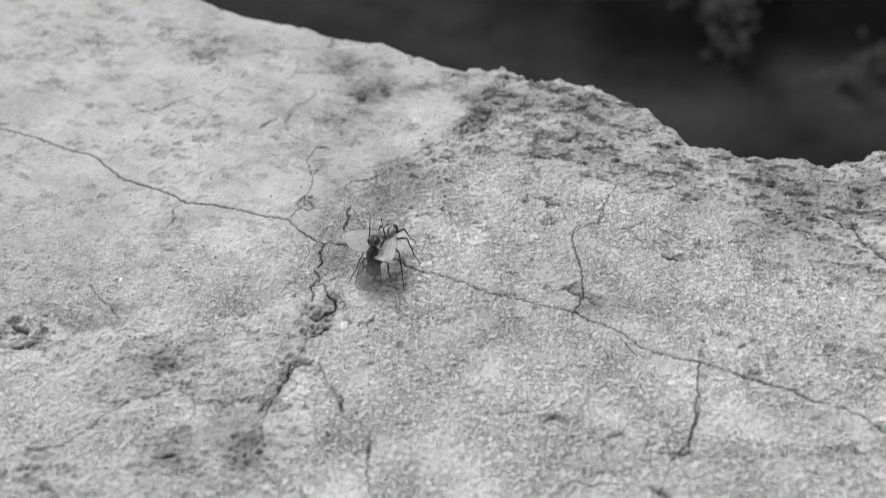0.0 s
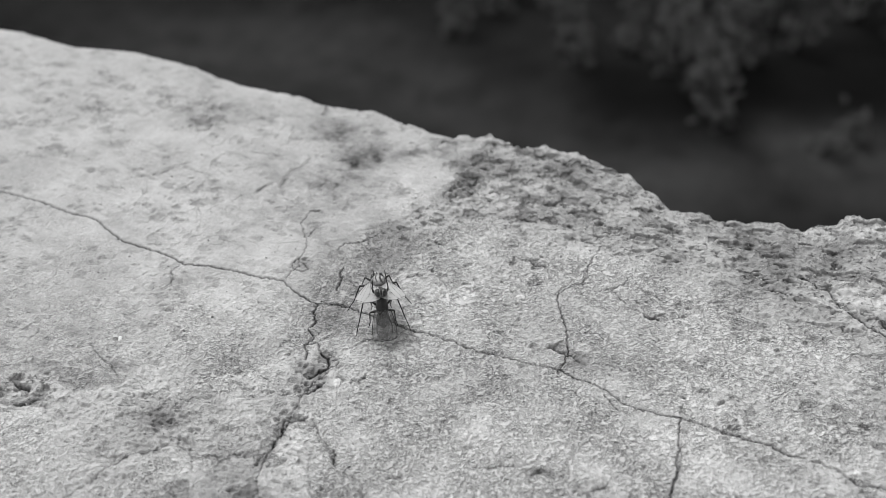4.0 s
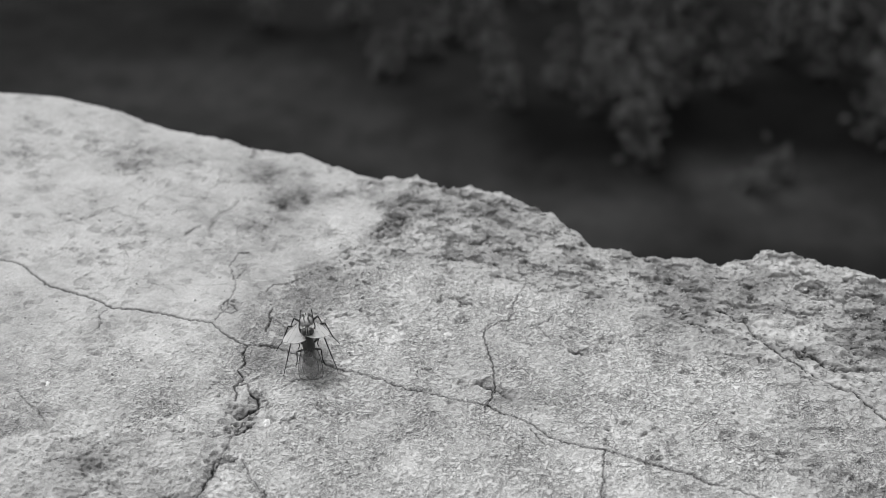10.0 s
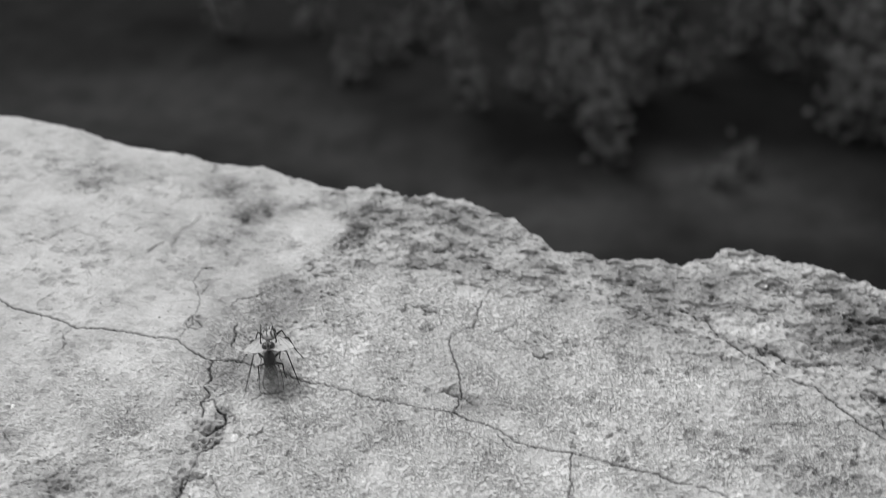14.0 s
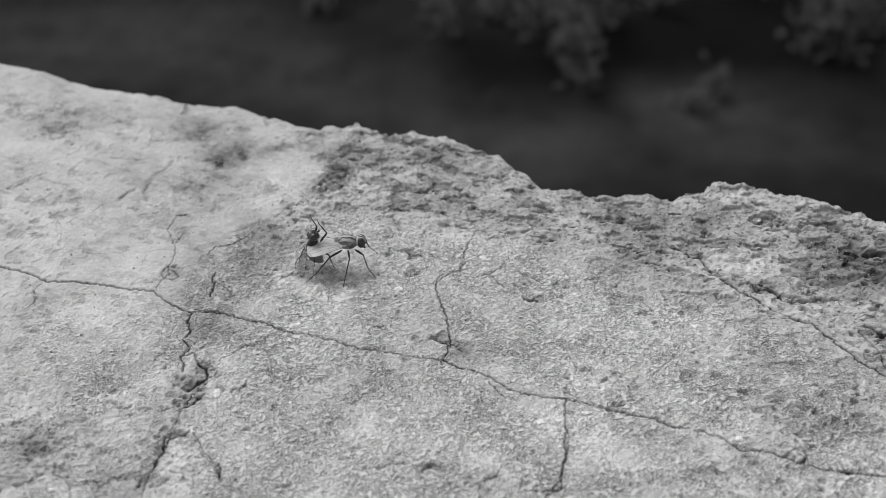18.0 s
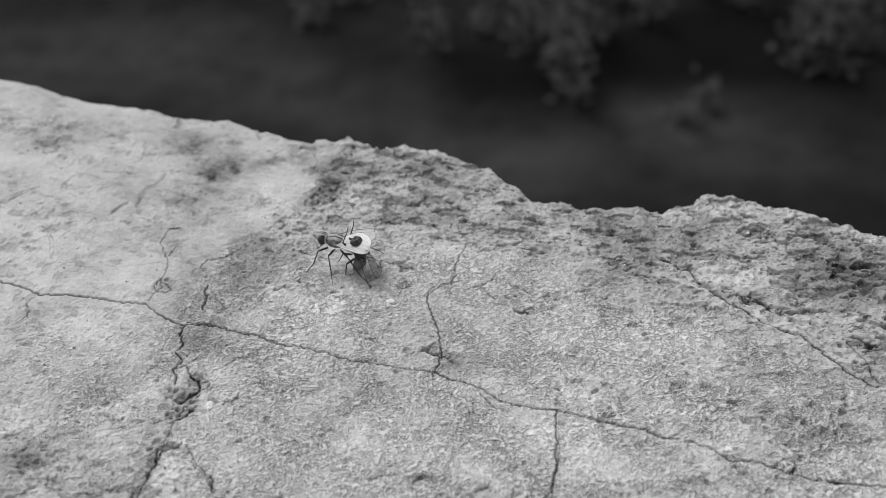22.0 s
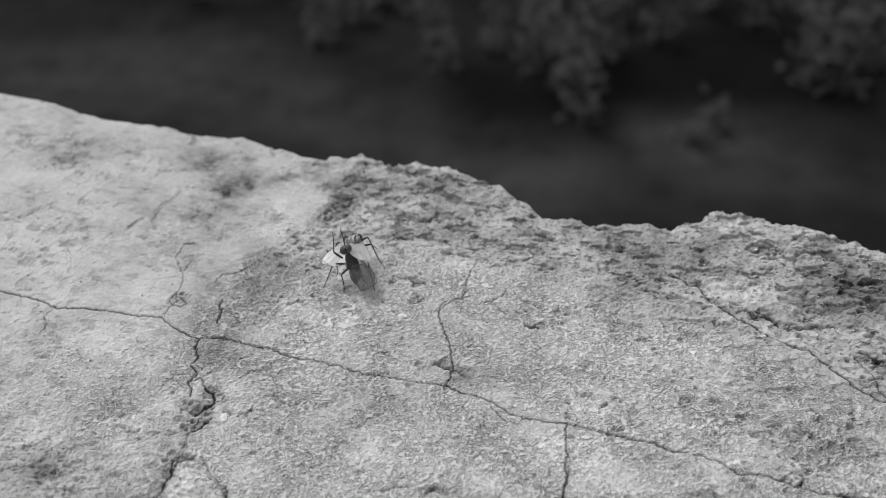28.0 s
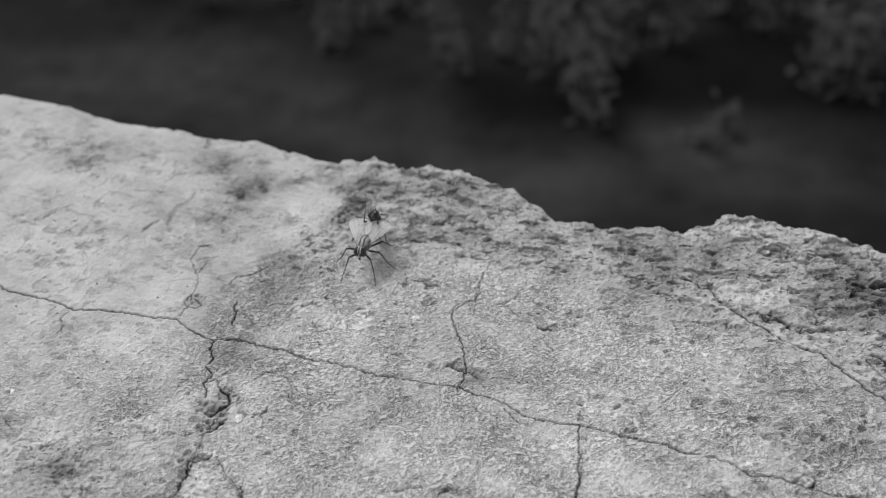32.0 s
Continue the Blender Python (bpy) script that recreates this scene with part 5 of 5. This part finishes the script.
# seconds, the riding fly's head in millimetres, its heading and its pitch
RIDE_ROWS = [
    (0, -18.8, -14.2, 4.1, 84, 62),
    (1, -17.9, -13.6, 4.1, 96, 62),
    (2, -17.7, -13.6, 4.1, 96, 62),
    (3, -17.6, -13.2, 4.1, 106, 62),
    (6, -17.9, -12.8, 4.1, 103, 62),
    (8, -17.9, -12.7, 4.1, 102, 62),
    (9, -17.8, -13.1, 4.1, 104, 62),
    (11, -18.0, -12.5, 4.1, 102, 62),
    (13, -18.0, -12.7, 4.1, 101, 62),
    (13.6, -18.5, -13.8, 4.1, 102, 62),
    (14, -18.3, -12.9, 4.1, 100, 62),
    (14.1, -18.2, -12.9, 4.0, 73, 62),
    (14.2, -16.1, -12.5, 4.0, 47, 62),
    (14.3, -16.1, -10.8, 4.0, 92, 82),
    (14.4, -15.0, -7.5, 4.9, 69, 82),
    (14.5, -14.2, -8.0, 4.7, 65, 82),
    (16.5, -13.9, -6.4, 4.4, 65, 82),
    (17, -13.9, -7.0, 4.6, 63, 82),
    (17.3, -13.2, -4.6, 4.2, 45, 82),
    (17.6, -13.1, -4.4, 4.1, 47, 82),
    (18, -13.2, -4.4, 4.2, 45, 82),
    (18.3, -11.4, -1.7, 4.1, -35, 62),
    (18.4, -9.0, -1.1, 4.0, -80, 62),
    (18.45, -7.3, -2.5, 4.2, -80, 48),
    (18.5, -5.7, -4.0, 4.3, -80, 35),
    (18.6, -5.7, -3.8, 3.5, -88, 35),
    (19, -5.7, -4.0, 3.0, -90, 35),
    (19.6, -5.8, -3.8, 3.0, -92, 35),
    (19.73, -6.4, -3.4, 3.2, -136, 43),
    (19.86, -7.0, -3.1, 3.3, -181, 52),
    (20, -7.7, -2.7, 3.5, -208, 76),
    (20.5, -7.6, -2.7, 3.5, -206, 76),
    (21, -8.1, -2.5, 3.6, -206, 76),
    (22, -8.5, -2.9, 3.8, -208, 76),
    (22.5, -8.2, -3.4, 4.6, -213, 76),
    (23, -8.2, -3.4, 4.6, -213, 76),
    (24, -8.8, -3.1, 4.7, -211, 76),
    (25, -8.5, -3.0, 4.7, -210, 76),
    (25.5, -8.9, -3.0, 4.6, -213, 76),
    (27.5, -8.6, -3.0, 4.6, -214, 76),
    (27.8, -10.7, -3.2, 4.7, -220, 60),
    (28, -10.8, -2.2, 4.1, -224, 52),
    (28.6, -10.8, -2.0, 4.1, -224, 52),
    (28.8, -12.8, -2.4, 4.0, -320, 62),
    (29, -11.7, -0.4, 4.0, -361, 62),
    (29.1, -9.6, 1.5, 4.0, -412, 62),
    (29.2, -7.6, 3.4, 4.0, -463, 62),
    (29.5, -7.6, 4.1, 4.0, -461, 62),
    (29.7, -7.6, 4.2, 4.0, -461, 62),
    (29.75, -7.1, 2.1, 3.5, -507, 46),
    (29.8, -6.6, 0.1, 3.1, -553, 30),
    (29.85, -7.7, 2.0, 3.6, -511, 46),
    (29.9, -8.7, 3.8, 4.0, -471, 62),
    (29.95, -10.9, 2.6, 4.0, -418, 62),
    (30, -13.2, 1.4, 4.0, -365, 62),
    (30.2, -10.1, 4.0, 4.0, -440, 62),
    (30.4, -9.6, 3.8, 4.0, -447, 62),
    (30.6, -9.5, 4.0, 4.0, -451, 62),
    (30.8, -10.0, 4.0, 4.0, -456, 62),
    (31.2, -9.8, 3.8, 4.0, -463, 62),
    (31.6, -9.8, 4.1, 4.0, -462, 62),
    (32, -9.8, 4.1, 4.0, -461, 62),
]
# seconds, spread of the left and the right wing outwards, their lift, and the roll of each wing's outer edge upwards
WING_ROWS = [
    (0, 45, 6, -6, -24, 38, 0), (0.6, 45, 6, -6, -24, 38, 0), (1, 30, 20, -16, -22, 5, 0), (2, 26, 25, -20, -22, 0, 0), (3, 22, 22, -14, -14, 0, 0), (6, 19, 20, -13, -15, 12, 0), (9, 19, 21, -13, -13, 10, 0), (10, 22, 16, -16, -10, 0, 0), (13, 22, 22, -8, -8, 0, 0), (14, 22, 22, -8, -8, 0, 0), (14.3, 16, 34, -2, -6, 0, 0), (17.0, 14, 36, -4, -8, 0, 0), (17.3, 12, 24, -4, 0, 0, 0),
    (18.2, 12, 24, -4, 0, 0, 0), (18.4, 30, 30, 4, 4, 0, 0), (19, 18, 18, -8, 2, -24, 0), (20, 20, 18, -8, 4, -22, 0), (21, 20, 18, -8, 4, -15, 0), (22, 14, 16, 6, 4, -12, 0), (22.5, 16, 14, 8, 6, 45, 0), (27.5, 16, 14, 8, 6, 45, 0), (28, 30, 20, -34, -20, 0, -20), (28.7, 30, 20, -34, -20, 0, -20), (29.1, 18, 20, 4, 4, 0, 0), (29.9, 18, 20, 4, 4, 0, 0), (30.2, 24, 34, -26, 2, -20, 0), (30.65, 24, 34, -26, 2, -20, 0), (30.9, 22, 22, 2, 2, 0, 0), (32, 20, 22, 2, 2, 0, 0),
]


# seconds, how far the standing fly's body leans forward over its legs, degrees
LEAN_ROWS = [(0, 25), (14.0, 25), (14.3, 0), (27.6, 0), (28.0, 25), (28.6, 25), (28.9, 0), (32, 0)]


def leaning(t):
    """The body's turn about its middle at that time."""
    amount = np.interp(t, [r[0] for r in LEAN_ROWS], [r[1] for r in LEAN_ROWS])
    return pose(0, 0.6 * MM, 3.0 * MM, -amount, 0, 0) @ pose(0, -0.6 * MM, -3.0 * MM)


def motions():
    walk(FLY_A, [(t, pose(x * MM, y * MM, 0, 0, 0, h - 90)) for t, x, y, h in FLY_ROWS])
    walk(FLY_B, [(t, pose(x * MM, y * MM, z * MM, 0, 0, h - 90) @ pose(0, 0, 0, p, 0, 0) @ pose(0, -1.34 * MM, 0.05 * MM)) for t, x, y, z, h, p in RIDE_ROWS])
    for piece in BODY_A:
        at = piece.location.copy()
        walk(piece, [(t, leaning(t) @ pose(*at)) for t, amount in LEAN_ROWS])
    times = sorted({r[0] for r in WING_ROWS} | {r[0] for r in LEAN_ROWS})
    for wing, side, cols_used in ((WING_L, -1, (1, 3, 5)), (WING_R, 1, (2, 4, 6))):
        rows = []
        for t in times:
            out, up, roll = [np.interp(t, [r[0] for r in WING_ROWS], [r[c] for r in WING_ROWS]) for c in cols_used]
            rows.append((t, leaning(t) @ pose(side * 0.60 * MM, 0.95 * MM, 3.32 * MM, -up, 0, 0) @ pose(0, 0, 0, 0, 0, side * out) @ pose(0, 0, 0, 0, -side * roll, 0)))
        walk(wing, rows)


motions()
